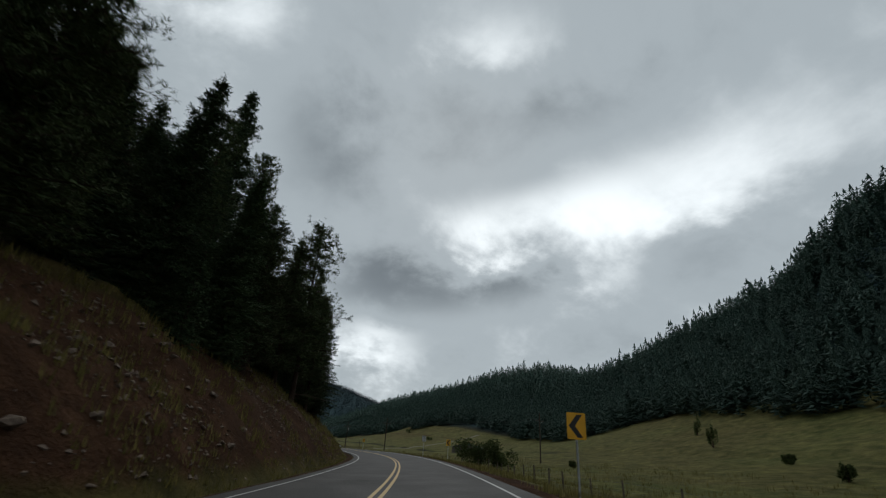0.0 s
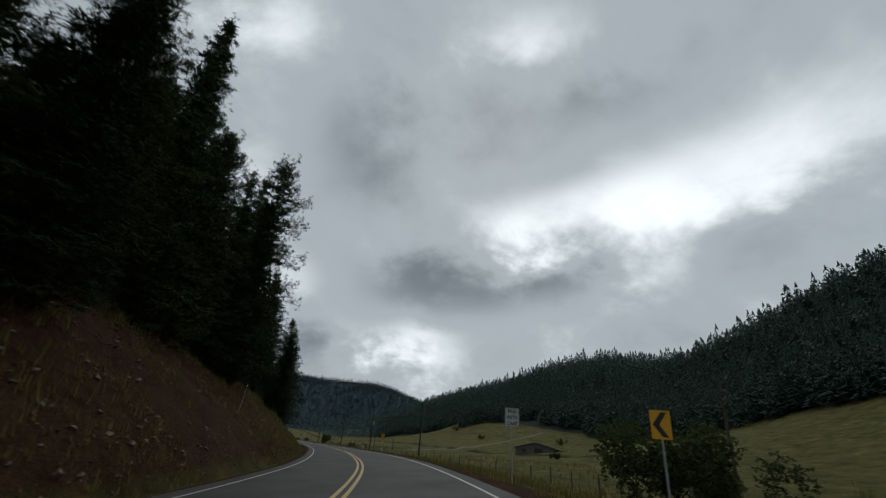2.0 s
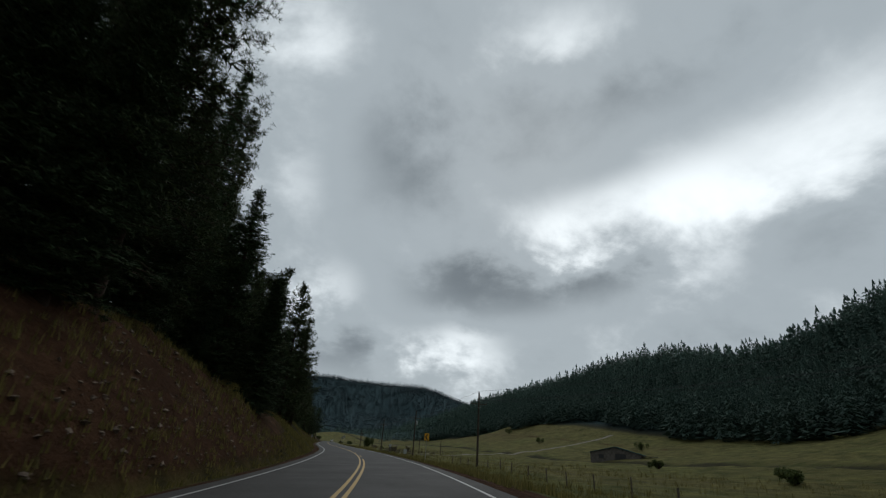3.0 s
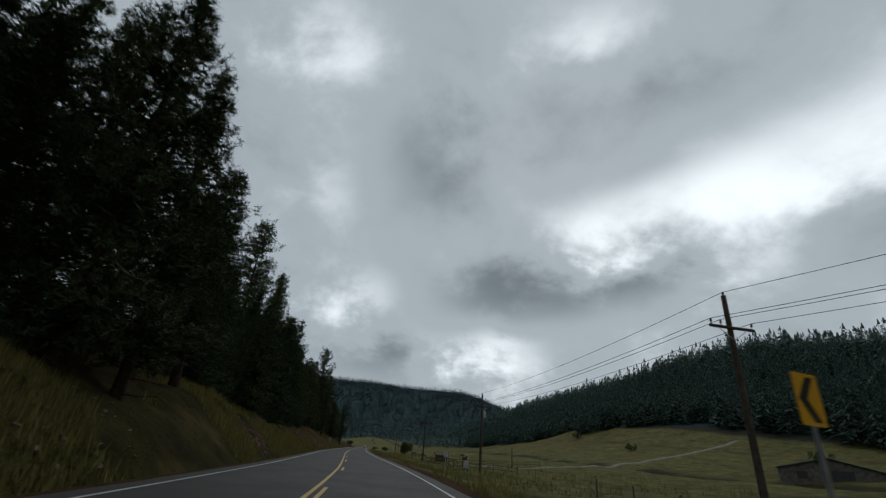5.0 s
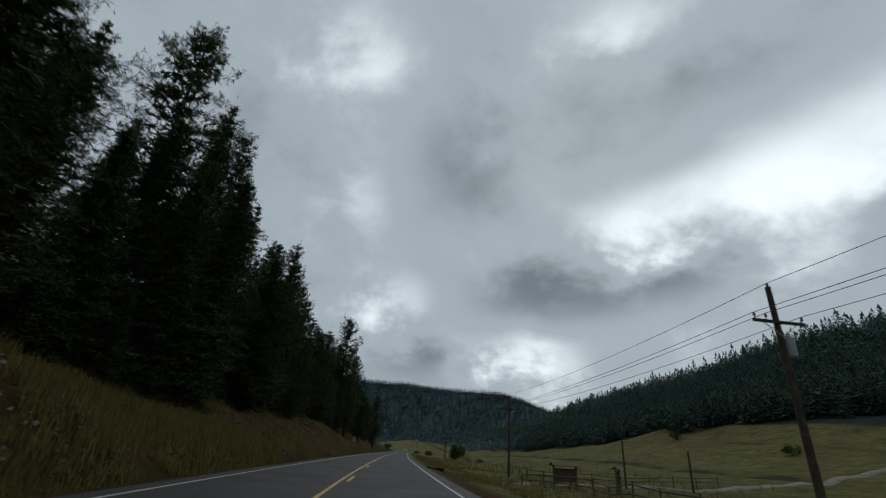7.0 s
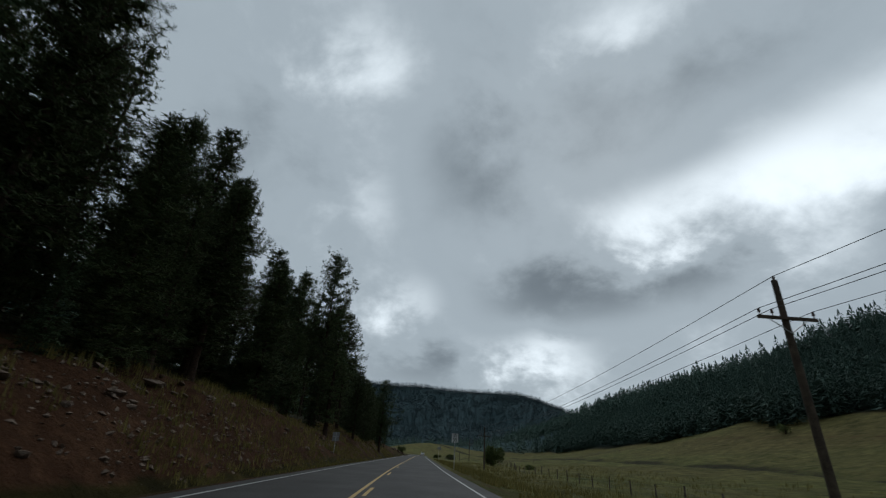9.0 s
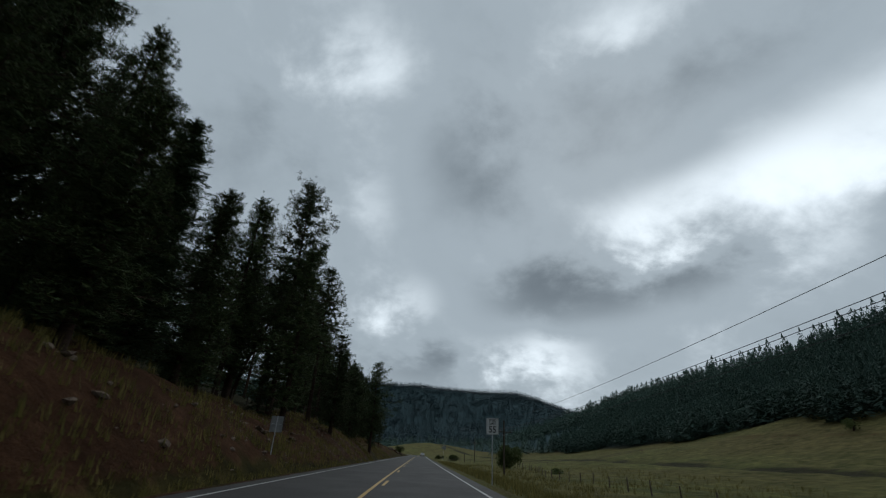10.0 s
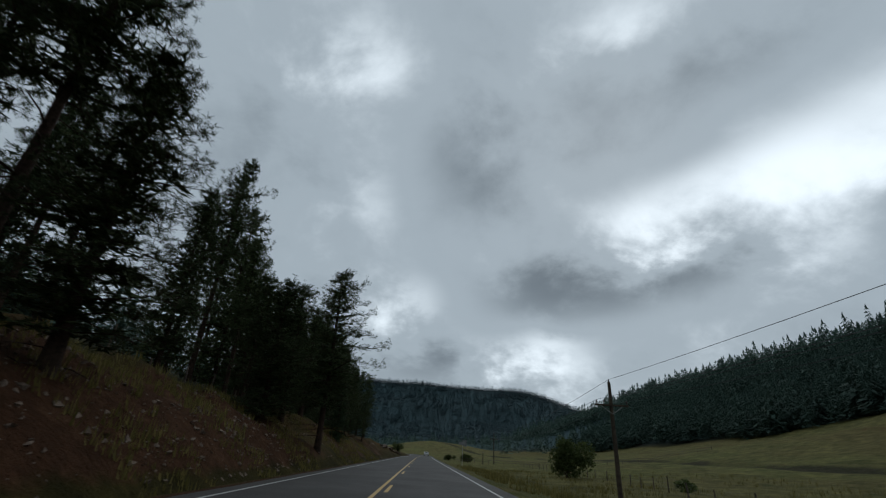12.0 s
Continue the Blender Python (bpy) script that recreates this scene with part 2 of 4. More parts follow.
MAT_GRAVEL = two_tone("pale_gravel", (0.10, 0.088, 0.07), (0.22, 0.195, 0.16), 1.2, 0.9, 0.2, 0.02, fine=25)
MAT_POLE = two_tone("weathered_pole_wood", (0.035, 0.028, 0.022), (0.10, 0.078, 0.058), 3, 0.9, 0.15, 0.01)
MAT_POST = two_tone("weathered_fence_wood", (0.05, 0.042, 0.034), (0.16, 0.13, 0.10), 6, 0.9, 0.15, 0.01)
MAT_STEEL = two_tone("galvanised_steel", (0.28, 0.29, 0.30), (0.46, 0.47, 0.48), 5, 0.5, 0.5, 0.0, 0.6)
MAT_WIRE = two_tone("dull_wire", (0.05, 0.05, 0.055), (0.10, 0.10, 0.105), 3, 0.6, 0.3)
MAT_SIGN_WHITE = two_tone("white_sign_sheeting", (0.40, 0.41, 0.41), (0.54, 0.55, 0.55), 2.5, 0.5, 0.4)
MAT_SIGN_YELLOW = two_tone("yellow_sign_sheeting", (0.62, 0.30, 0.012), (0.78, 0.40, 0.02), 2.5, 0.45, 0.4)
MAT_SIGN_BLACK = two_tone("black_sign_print", (0.010, 0.010, 0.011), (0.025, 0.025, 0.026), 4, 0.5, 0.4)
MAT_SIGN_BACK = two_tone("bare_aluminium_back", (0.16, 0.165, 0.17), (0.28, 0.285, 0.29), 3, 0.55, 0.4, 0.0, 0.5)
MAT_GLASS_INS = two_tone("brown_porcelain", (0.05, 0.03, 0.025), (0.10, 0.06, 0.05), 5, 0.3, 0.5)
MAT_CABINET = two_tone("grey_green_cabinet_paint", (0.30, 0.32, 0.31), (0.44, 0.46, 0.45), 2, 0.5, 0.4)
MAT_TEAL = two_tone("teal_metal_roofing", (0.03, 0.075, 0.08), (0.05, 0.115, 0.12), 1.5, 0.8, 0.15, 0.0, 0.0)
MAT_BOARDS = two_tone("weathered_grey_boards", (0.06, 0.053, 0.045), (0.15, 0.133, 0.115), 2.2, 0.9, 0.2, 0.01)
MAT_PLASTER = two_tone("white_house_siding", (0.34, 0.34, 0.33), (0.50, 0.50, 0.48), 1.6, 0.8, 0.3)
MAT_DARK = two_tone("dark_opening", (0.012, 0.012, 0.013), (0.03, 0.03, 0.032), 2, 0.4, 0.5)
MAT_CAR = two_tone("silver_car_paint", (0.40, 0.41, 0.42), (0.50, 0.51, 0.52), 2, 0.3, 0.6, 0.0, 0.4)
MAT_TYRE = two_tone("black_rubber", (0.012, 0.012, 0.012), (0.03, 0.03, 0.03), 8, 0.85, 0.3)
MAT_RED = two_tone("red_lamp_lens", (0.25, 0.01, 0.01), (0.38, 0.02, 0.02), 5, 0.3, 0.6)
MAT_BARK = two_tone("conifer_bark", (0.020, 0.014, 0.011), (0.066, 0.042, 0.030), 6, 0.95, 0.1, 0.03)
MAT_ROCK = two_tone("pale_rock", (0.07, 0.048, 0.036), (0.20, 0.150, 0.112), 3, 0.85, 0.25, 0.03)


# ---- the lie of the land ----
def smooth(a, b, v):
    u = np.clip((np.asarray(v, float) - a) / (b - a), 0, 1)
    return u * u * (3 - 2 * u)


ROAD_Y = np.array([-420, -320, -220, -170, -136.8, -113.4, -90.2, -67.4, -44.9, -22.7, -1.0, 20.1, 40.4, 60.3, 90, 120, 160, 220, 330, 400, 480, 560], float)
ROAD_X = np.array([-196, -134, -72, -43.0, -26.2, -16.4, -8.5, -3.1, -0.1, 1.40, 1.70, 1.15, 0.45, 0.0, -0.40, -0.40, -0.28, 0.0, 0.4, -6, -26, -60], float)
ROAD_M = np.gradient(ROAD_X, ROAD_Y)


def centre(y):
    """x of the road's yellow line: a left-hand bend that runs out into a straight."""
    y = np.asarray(y, float)
    i = np.clip(np.searchsorted(ROAD_Y, y) - 1, 0, len(ROAD_Y) - 2)
    h = ROAD_Y[i + 1] - ROAD_Y[i]
    u = (y - ROAD_Y[i]) / h
    v = np.clip(u, 0, 1)
    lane = (2 * v ** 3 - 3 * v ** 2 + 1) * ROAD_X[i] + (v ** 3 - 2 * v ** 2 + v) * h * ROAD_M[i] + (3 * v ** 2 - 2 * v ** 3) * ROAD_X[i + 1] + (v ** 3 - v ** 2) * h * ROAD_M[i + 1]
    lane = lane + np.where(u > 1, (u - 1) * h * ROAD_M[-1], 0) + np.where(u < 0, u * h * ROAD_M[0], 0)
    m = ROAD_M[i] * (1 - v) + ROAD_M[i + 1] * v
    return lane - 1.27 * np.sqrt(1 + m * m)


def slope_cos(y):
    s = (centre(np.asarray(y) + 0.5) - centre(np.asarray(y) - 0.5))
    return 1 / np.sqrt(1 + s * s)


_grid = np.random.RandomState(7).rand(256, 256)


def lump(x, y, size, seed=0):
    """Smooth value noise, 0 to 1, with lumps of that many metres."""
    u, v = np.asarray(x, float) / size + seed * 17.3, np.asarray(y, float) / size + seed * 5.7
    i, j = np.floor(u).astype(int), np.floor(v).astype(int)
    a, b = u - i, v - j
    a, b = a * a * (3 - 2 * a), b * b * (3 - 2 * b)
    g = lambda p, q: _grid[p % 256, q % 256]
    return (g(i, j) * (1 - a) + g(i + 1, j) * a) * (1 - b) + (g(i, j + 1) * (1 - a) + g(i + 1, j + 1) * a) * b


def far_slope(y):
    """Across the valley: height and offset of the wood's foot, height of the crest, and how far it is from foot to crest."""
    return (np.interp(y, [-400, -90, -55, -34, -10, 10, 30, 60, 100, 140, 170, 220, 260, 313, 400, 620], [17, 17, 17, 15.5, 12.5, 9.5, 8, 8, 11, 14.5, 16, 16.5, 12, 7.8, 6, 3]),
            np.interp(y, [-400, -100, -20, 60, 230, 330, 420, 620], [98, 98, 104, 110, 112, 96, 100, 140]),
            np.interp(y, [-300, -120, -60, -20, 20, 60, 110, 160, 220, 280, 330, 380, 440, 520, 640, 900], [76, 104, 113, 88, 83, 72, 53, 60, 69, 70, 67, 64, 63, 66, 55, 27]),
            np.interp(y, [-400, -120, 0, 600], [90, 90, 130, 130]))


def stream_line(x, y):
    return 56 + 9 * lump(x, y, 60, 5)


def land(x, y):
    """Height of the ground."""
    x, y = np.asarray(x, float), np.asarray(y, float)
    d = (x - centre(y)) * slope_cos(y)
    rough = (lump(x, y, 9, 1) - 0.5) * 0.9 + (lump(x, y, 3.1, 2) - 0.5) * 0.75 + (lump(x, y, 1.1, 3) - 0.5) * 0.45
    # left: ditch, cut bank, wooded hillside
    e = np.maximum(-d - 5.2, 0)
    high = np.interp(y, [-300, -120, -85, -55, -40, -24, 0, 25, 45, 75, 95, 115, 135, 200, 330], [4.5, 4.7, 4.5, 5.0, 4.4, 3.6, 3.1, 2.6, 2.2, 2.9, 3.2, 2.7, 3.0, 2.4, 1.2])
    steep = np.interp(y, [-120, -50, 0, 330], [0.55, 0.48, 0.24, 0.22])
    bank = high * (1 - (1 - np.minimum(e, 5.6) / 5.6) ** 1.6) + np.clip(e - 3.4, 0, 45) * steep * smooth(3.0, 7.5, e) + np.maximum(e - 48.9, 0) * 0.32
    bank = np.minimum(bank, 55 + 0.08 * bank)
    bank = bank * (1 - smooth(300, 380, y) * 0.75)
    left = bank + rough * smooth(0.3, 3.5, e) - 0.16 * smooth(4.2, 5.0, -d) * (1 - smooth(5.2, 6.2, -d))
    # right: shoulder falls to a meadow, a stream bed, then the far slope
    r = np.maximum(d - 4.4, 0)
    foot, base, top, wide = far_slope(y)
    verge = -0.22 * smooth(0, 1.2, r) - 0.75 * smooth(1.0, 7.0, r)
    meadow = (foot + 0.97) * np.clip((d - 20) / (base - 20), 0, 1) ** 2.1 - 0.6 * np.exp(-((d - stream_line(x, y)) / 2.6) ** 2)
    hill = (top - foot) * (0.6 * np.clip((d - base) / wide, 0, 1) + 0.4 * smooth(0, 1, (d - base) / wide)) - np.clip(d - base - wide, 0, 400) * 0.05
    right = verge + meadow + hill + rough * 0.35 * smooth(2, 8, r) + (lump(x, y, 40, 4) - 0.5) * 0.9 * smooth(14, 40, r) + (lump(x, y, 45, 9) - 0.5) * 7 * smooth(base, base + 50, d)
    z = np.where(d < 0, left, right) + cross_slope(y) * np.where(d < 0, np.maximum(d, -30), np.minimum(d, 5) * (1 - smooth(6, 16, d)))
    # distance: the near hills run out, a wooded mountain closes the valley
    out = smooth(480, 900, y)
    back = smooth(-230, -330, y)
    z = z * (1 - 0.85 * out)
    m = 205 * np.exp(-((y - 1750) / 520.0) ** 2) * (1 - smooth(260, 1050, x - 0.12 * (y - 1700))) * (1 - 0.25 * smooth(-600, -1400, x))
    m = m * (1 + 0.10 * (lump(x, y, 260, 6) - 0.5)) + (lump(x, y, 120, 7) - 0.5) * 18 * smooth(900, 1300, y)
    knoll = 10 * np.exp(-(((x - 8) / 48.0) ** 2 + ((y - 545) / 70.0) ** 2))
    return z + np.maximum(m, 0) + knoll * smooth(5, 14, np.abs(d))


def graded(stops):
    """Positions with steps that grow: stops are (from, step) pairs, the last one ends it."""
    out = []
    for (a, s), (b, s2) in zip(stops[:-1], stops[1:]):
        n = max(1, int(round(abs(b - a) / ((s + s2) / 2))))
        k = np.linspace(0, 1, n, endpoint=False)
        out += list(a + (b - a) * (k + (s2 - s) / (s2 + s) * 0.0))
    return np.array(out + [stops[-1][0]])


def mesh_object(name, verts, faces, mats, parent=None, smooth_faces=False):
    me = bpy.data.meshes.new(name)
    me.from_pydata([tuple(v) for v in verts], [], [tuple(f) for f in faces])
    for m in mats if isinstance(mats, (list, tuple)) else [mats]:
        me.materials.append(m)
    if smooth_faces:
        me.polygons.foreach_set("use_smooth", [True] * len(me.polygons))
    me.update()
    ob = new(name, me)
    ob.parent = parent
    return ob


def grid_faces(nu, nv):
    i, j = np.meshgrid(np.arange(nu - 1), np.arange(nv - 1), indexing="ij")
    a = (i * nv + j).ravel()
    return np.stack([a, a + nv, a + nv + 1, a + 1], 1)


def make_land():
    ds = graded([(-3200, 300), (-700, 60), (-160, 9), (-40, 1.6), (-14, 0.45), (-3.8, 0.45), (3.9, 1.2), (4.2, 0.4), (14, 0.6), (40, 1.8), (112, 2.2), (140, 5), (420, 20), (900, 90), (3200, 300)])
    ys = graded([(-900, 90), (-260, 6), (-190, 0.9), (190, 0.9), (260, 3), (620, 10), (1100, 35), (2300, 60), (4300, 300)])
    D, Y = np.meshgrid(ds, ys, indexing="ij")
    X = centre(Y) + D / slope_cos(Y)
    Z = land(X, Y)
    Z = np.where((D > -4.25) & (D < 4.15), -0.06 + cross_slope(Y) * D, Z)
    verts = np.stack([X.ravel(), Y.ravel(), Z.ravel()], 1)
    ob = mesh_object("ground", verts, grid_faces(len(ds), len(ys))[:, ::-1], MAT_GROUND, smooth_faces=True)
    d, x, y = D.ravel(), X.ravel(), Y.ravel()
    e = -d
    patch = lump(x, y, 14, 11)
    # bare red earth on the cut bank, grassier in places, and along both shoulders
    bare = np.interp(y, [-260, -95, -60, -20, 20, 60, 75, 125, 150, 200, 260], [1.35, 1.3, 1.2, 0.6, 0.45, 0.6, 1.25, 1.25, 0.75, 0.5, 0.2])
    cut = smooth(5.0, 6.2, e) * (1 - smooth(10.5, 13, e)) * bare * (0.45 + 0.9 * patch)
    shoulder = smooth(3.9, 4.3, d) * (1 - smooth(5.2, 7.0, d)) * np.interp(y, [-200, -20, 20, 110], [1.1, 1.1, 0.7, 0.35])
    shoulder_l = smooth(3.9, 4.2, e) * (1 - smooth(4.6, 5.2, e)) * 0.7
    base = far_slope(y)[1]
    stream = np.exp(-((d - stream_line(x, y)) / 3.6) ** 2) * 1.0 * smooth(-60, 0, y)
    worn = 0.35 + 0.9 * lump(x, y, 8, 45)
    stream = stream * worn
    cart = worn * np.exp(-((d - base + 13 + 6 * lump(x, y, 50, 15)) / 2.8) ** 2) * 0.5 * smooth(0, 40, y)
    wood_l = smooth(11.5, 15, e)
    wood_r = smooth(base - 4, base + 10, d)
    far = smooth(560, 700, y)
    dry_l = smooth(4.6, 6, e) * 0.55 * (0.4 + patch)
    dry_r = smooth(50, 100, d) * (0.05 + 0.75 * lump(x, y, 24, 16)) + 0.5 * smooth(0.55, 0.8, lump(x, y * 0.4, 13, 17)) * smooth(8, 14, d) + smooth(420, 520, y) * 0.35
    for name, val in (("earth", np.clip(np.maximum.reduce([cut, shoulder, shoulder_l, cart]), 0, 1)),
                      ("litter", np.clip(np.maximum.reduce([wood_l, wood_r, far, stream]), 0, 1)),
                      ("brown", np.clip(smooth(4.4, 5.6, e) * (0.62 + 0.45 * patch), 0, 1)), ("dry", np.clip(dry_r, 0, 1)),
                      ("hazed_floor", np.clip(np.maximum(smooth(640, 800, y), smooth(base + 3, base + 16, d)), 0, 1)), ("olive", np.clip(smooth(4.3, 5.0, e) * (1 - smooth(10, 14, e)) * np.maximum(np.interp(y, [-48, -22, 45, 68], [0, 1, 1, 0]) * (0.3 + 0.9 * patch), 0.9 * (1 - smooth(5.6, 6.8, e)) * smooth(-60, -20, y)), 0, 1))):
        a = ob.data.attributes.new(name, "FLOAT", "POINT")
        a.data.foreach_set("value", val.astype(np.float32))
    return tagged(ob, "green and yellow meadow with cut red earth bank", "ground", kind="structure")


make_land()


def strip(name, d0, d1, y0, y1, z, mat, parent=None, step=2.0, wave=0.0):
    """A band that follows the road between two offsets from its middle."""
    ys = np.linspace(y0, y1, max(2, int((y1 - y0) / step) + 1))
    c, k = centre(ys), slope_cos(ys)
    w = wave * (lump(ys, ys * 0, 1.7, 21) - 0.5)
    left = np.stack([c + (d0 + w) / k, ys, z + cross_slope(ys) * (d0 + w)], 1)
    right = np.stack([c + (d1 + w * 0.6) / k, ys, z + cross_slope(ys) * (d1 + w * 0.6)], 1)
    low = np.array([0, 0, -0.08 if parent is None else -0.003])
    v = np.concatenate([left, right, left + low, right + low])
    n = len(ys)
    i = np.arange(n - 1)
    f = np.concatenate([np.stack([i, i + n, i + n + 1, i + 1], 1), np.stack([i + 2 * n, i, i + 1, i + 1 + 2 * n], 1), np.stack([i + n, i + 3 * n, i + 3 * n + 1, i + n + 1], 1)])
    return mesh_object(name, v, f, mat, parent)


road = tagged(strip("road", -4.05, 4.15, -300, 520, 0.0, MAT_ASPHALT, wave=0.12), "grey wet asphalt two-lane road with worn lines", "road", kind="structure")
for d0, d1 in ((-3.53, -3.44), (3.52, 3.61)):
    strip("edge_line", d0, d1, -300, 515, 0.006, MAT_WHITE, road)
strip("centre_line", -0.19, -0.08, -300, 515, 0.006, MAT_YELLOW, road)
strip("centre_line", 0.06, 0.17, -300, -30, 0.006, MAT_YELLOW, road)
for k in range(36):
    y0 = -24 + 12.2 * k
    strip("dash", 0.06, 0.17, y0, y0 + 3.05, 0.006, MAT_YELLOW, road, step=1.0)


# ---- trees ----
def tube(path, radii, sides, cap=False):
    """Vertices and faces of a tapered limb along a path."""
    path, verts, faces = [Vector(p) for p in path], [], []
    a = None
    for i, (p, r) in enumerate(zip(path, radii)):
        t = (path[min(i + 1, len(path) - 1)] - path[max(i - 1, 0)]).normalized()
        a = t.orthogonal().normalized() if a is None else (a - t * a.dot(t)).normalized()
        b = t.cross(a)
        for k in range(sides):
            w = 2 * math.pi * k / sides
            verts.append(p + (a * math.cos(w) + b * math.sin(w)) * r)
    for i in range(len(path) - 1):
        for k in range(sides):
            q = (k + 1) % sides
            faces.append((i * sides + k, i * sides + q, (i + 1) * sides + q, (i + 1) * sides + k))
    if cap:
        n = len(path) * sides
        faces += [tuple(range(sides))[::-1], tuple(range(n - sides, n))]
    return [tuple(v) for v in verts], faces


def tufts(rng, centres, size, per, width, flat=0.75, rise=0.1, spare=0.15):
    """Needle tufts: thin blades that stand out round each centre."""
    n = len(centres)
    c = np.repeat(centres, per, 0)
    s = np.repeat(size, per)[:, None]
    way = rng.normal(size=(n * per, 3))
    way[:, 2] = way[:, 2] * flat + rise
    way /= np.linalg.norm(way, axis=1)[:, None]
    side = np.cross(way, rng.normal(size=(n * per, 3)))
    side /= np.linalg.norm(side, axis=1)[:, None] + 1e-9
    l = s * rng.uniform(0.65, 1.2, (n * per, 1))
    w = l * width * rng.uniform(0.7, 1.3, (n * per, 1))
    v = np.stack([c + way * l * spare + side * w, c + way * l, c + way * l * spare - side * w], 1).reshape(-1, 3)
    i = np.arange(n * per)[:, None] * 3
    return v, np.concatenate([i, i + 1, i + 2], 1)


def make_tree(seed, kind, height, spread, bare, light=False, lean=0.0):
    """A conifer: tapered trunk, limbs in whorls, and a crown of needle tufts on them.
    kind: 'fir' (narrow cone, drooping boughs) or 'pine' (rounder, with balls of needles at the twigs' ends). light: coarser tufts."""
    rng = np.random.RandomState(seed)
    tree = new("conifer_tree")
    kinks = rng.normal(0, 0.006 * height, (9, 2)).cumsum(0) * 0.25
    hs = np.linspace(0, 1, 9)
    axis = np.stack([lean * (hs ** 1.5) * height + kinks[:, 0] * hs, kinks[:, 1] * hs, hs * height - 0.6 * (1 - hs)], 1)
    r0 = height * (0.0095 if kind == "fir" else 0.0100)
    tv, tf = tube(axis, r0 * (1 - hs) ** 0.8 + 0.02 + r0 * 0.35 * (hs == 0), 8)
    wv, wf, cs, ss, core = [], [], [], [], []
    at = lambda h: np.array([np.interp(h, hs, axis[:, k]) for k in range(3)])
    h = bare * 0.45 if kind == "pine" else bare
    lumps = rng.rand(12, 6)
    step = 3.4 if light else 1.0

    def limb(v, f):
        wf.extend(tuple(q + len(wv) for q in t) for t in f)
        wv.extend(v)

    while h < 0.985:
        u = max((h - bare) / (1 - bare), 0)
        if kind == "fir":
            length = spread * (1 - u) ** 0.9 * min(1, 0.55 + 3 * u) + 0.3
            count, rise, sag = rng.randint(4, 7), 0.10 + 0.5 * u, 0.36 * (1 - u)
            gap = 0.022 + 0.012 * rng.rand()
        else:
            length = spread * (1 - u) ** 0.6 * min(1, 0.62 + 1.3 * u) + 0.35
            count, rise, sag = rng.randint(3, 6), 0.02 + 0.7 * u, 0.16
            gap = 0.020 + 0.022 * rng.rand()
        p0 = at(h)
        start = rng.rand() * 6.283
        for k in range(count):
            a = start + 6.283 * k / count + rng.normal(0, 0.35)
            rag = 0.35 if kind == "fir" else 0.6
            ln = length * rng.uniform(0.7, 1.12) * (1.12 - rag + rag * lumps[int(h * 12), int((a % 6.283) / 6.2832 * 6)])
            dead = kind == "pine" and h < bare
            if dead and rng.rand() < 0.5:
                continue
            out = np.array([math.cos(a), math.sin(a), 0])
            steps = np.array([0, 0.35, 0.7, 1.0])
            path = p0 + np.outer(steps * ln, out) + np.outer(steps * ln * rise - (steps ** 2) * ln * sag, (0, 0, 1))
            path[1:] += rng.normal(0, 0.05 * ln, (3, 3))
            lr = max(0.014, 0.02 * ln * (1 - u * 0.5))
            limb(*tube(path, lr * np.array([1, 0.75, 0.45, 0.2]), 3))
            if dead:
                continue
            side = np.array([-out[1], out[0], 0])
            # inner boughs, short of the outline
            m = max(2, int(ln * (4 if light else 6 if kind == "fir" else 5.4)))
            q = rng.uniform(0.05, 0.62, m)
            core.append(np.stack([np.interp(q, steps, path[:, z]) for z in range(3)], 1) + side * rng.normal(0, 0.16, (m, 1)) * ln * (1 - q)[:, None] + rng.normal(0, 0.14, (m, 3)))
            if kind == "fir":
                m = max(4, int(ln * 20 / step))
                s = rng.uniform(0.12, 1.05, m)
                pts = np.stack([np.interp(s, steps, path[:, q]) for q in range(3)], 1)
                flare = (1.14 - s)[:, None] * ln * 0.36
                cs.append(pts + side * rng.normal(0, 1, (m, 1)) * flare + np.array([0, 0, 1]) * (rng.normal(0, 0.10, (m, 1)) - 0.10))
                ss.append(rng.uniform(0.16, 0.30, m) * (1.45 if light else 1))
            else:
                # side twigs, each with a ball of needles at its end
                m = max(3, int(ln * 10 / step))
                s = np.sqrt(rng.uniform(0.10, 1.0, m))
                root = np.stack([np.interp(s, steps, path[:, q]) for q in range(3)], 1)
                tip = root + side * rng.normal(0, 0.30, (m, 1)) * ln * (1.2 - s)[:, None] + out * 0.10 * ln + np.array([0, 0, 1]) * rng.normal(0.14, 0.22, (m, 1)) * min(ln, 1.6)
                for q in range(0, m, 2 if not light else 5):
                    limb(*tube([root[q], tip[q]], [0.015, 0.007], 3))
                cs.append(tip)
                ss.append(rng.uniform(0.20, 0.36, m) * (1.5 if light else 1))
        h += gap * (1.15 if light else 1)
    top = rng.normal(0, 1, (22, 3)) * np.array([0.16, 0.16, 0.5]) * (height / 25)
    cs.append(at(0.975) + top * np.array([1, 1, 1.0]))
    ss.append(np.full(22, 0.28))
    cs, ss = np.concatenate(cs), np.concatenate(ss)
    if kind == "fir":
        fv, ff = tufts(rng, cs, ss, 6 if light else 8, 0.12 if light else 0.085, 0.5, -0.10)
    else:
        fv, ff = tufts(rng, cs, ss, 6 if light else 15, 0.15 if light else 0.052, 1.0, 0.25)
    # dense inner boughs that hide the stem
    core = np.concatenate(core)
    iv, jf = tufts(rng, core, rng.uniform(0.35, 0.60, len(core)), 4 if light else 6, 0.20 if light else 0.14, 0.55, -0.05, 0.0)
    ff = np.concatenate([ff, jf + len(fv)])
    fv = np.concatenate([fv, iv])
    mesh_object("trunk", tv, tf, MAT_BARK, tree, True)
    n = len(wv)
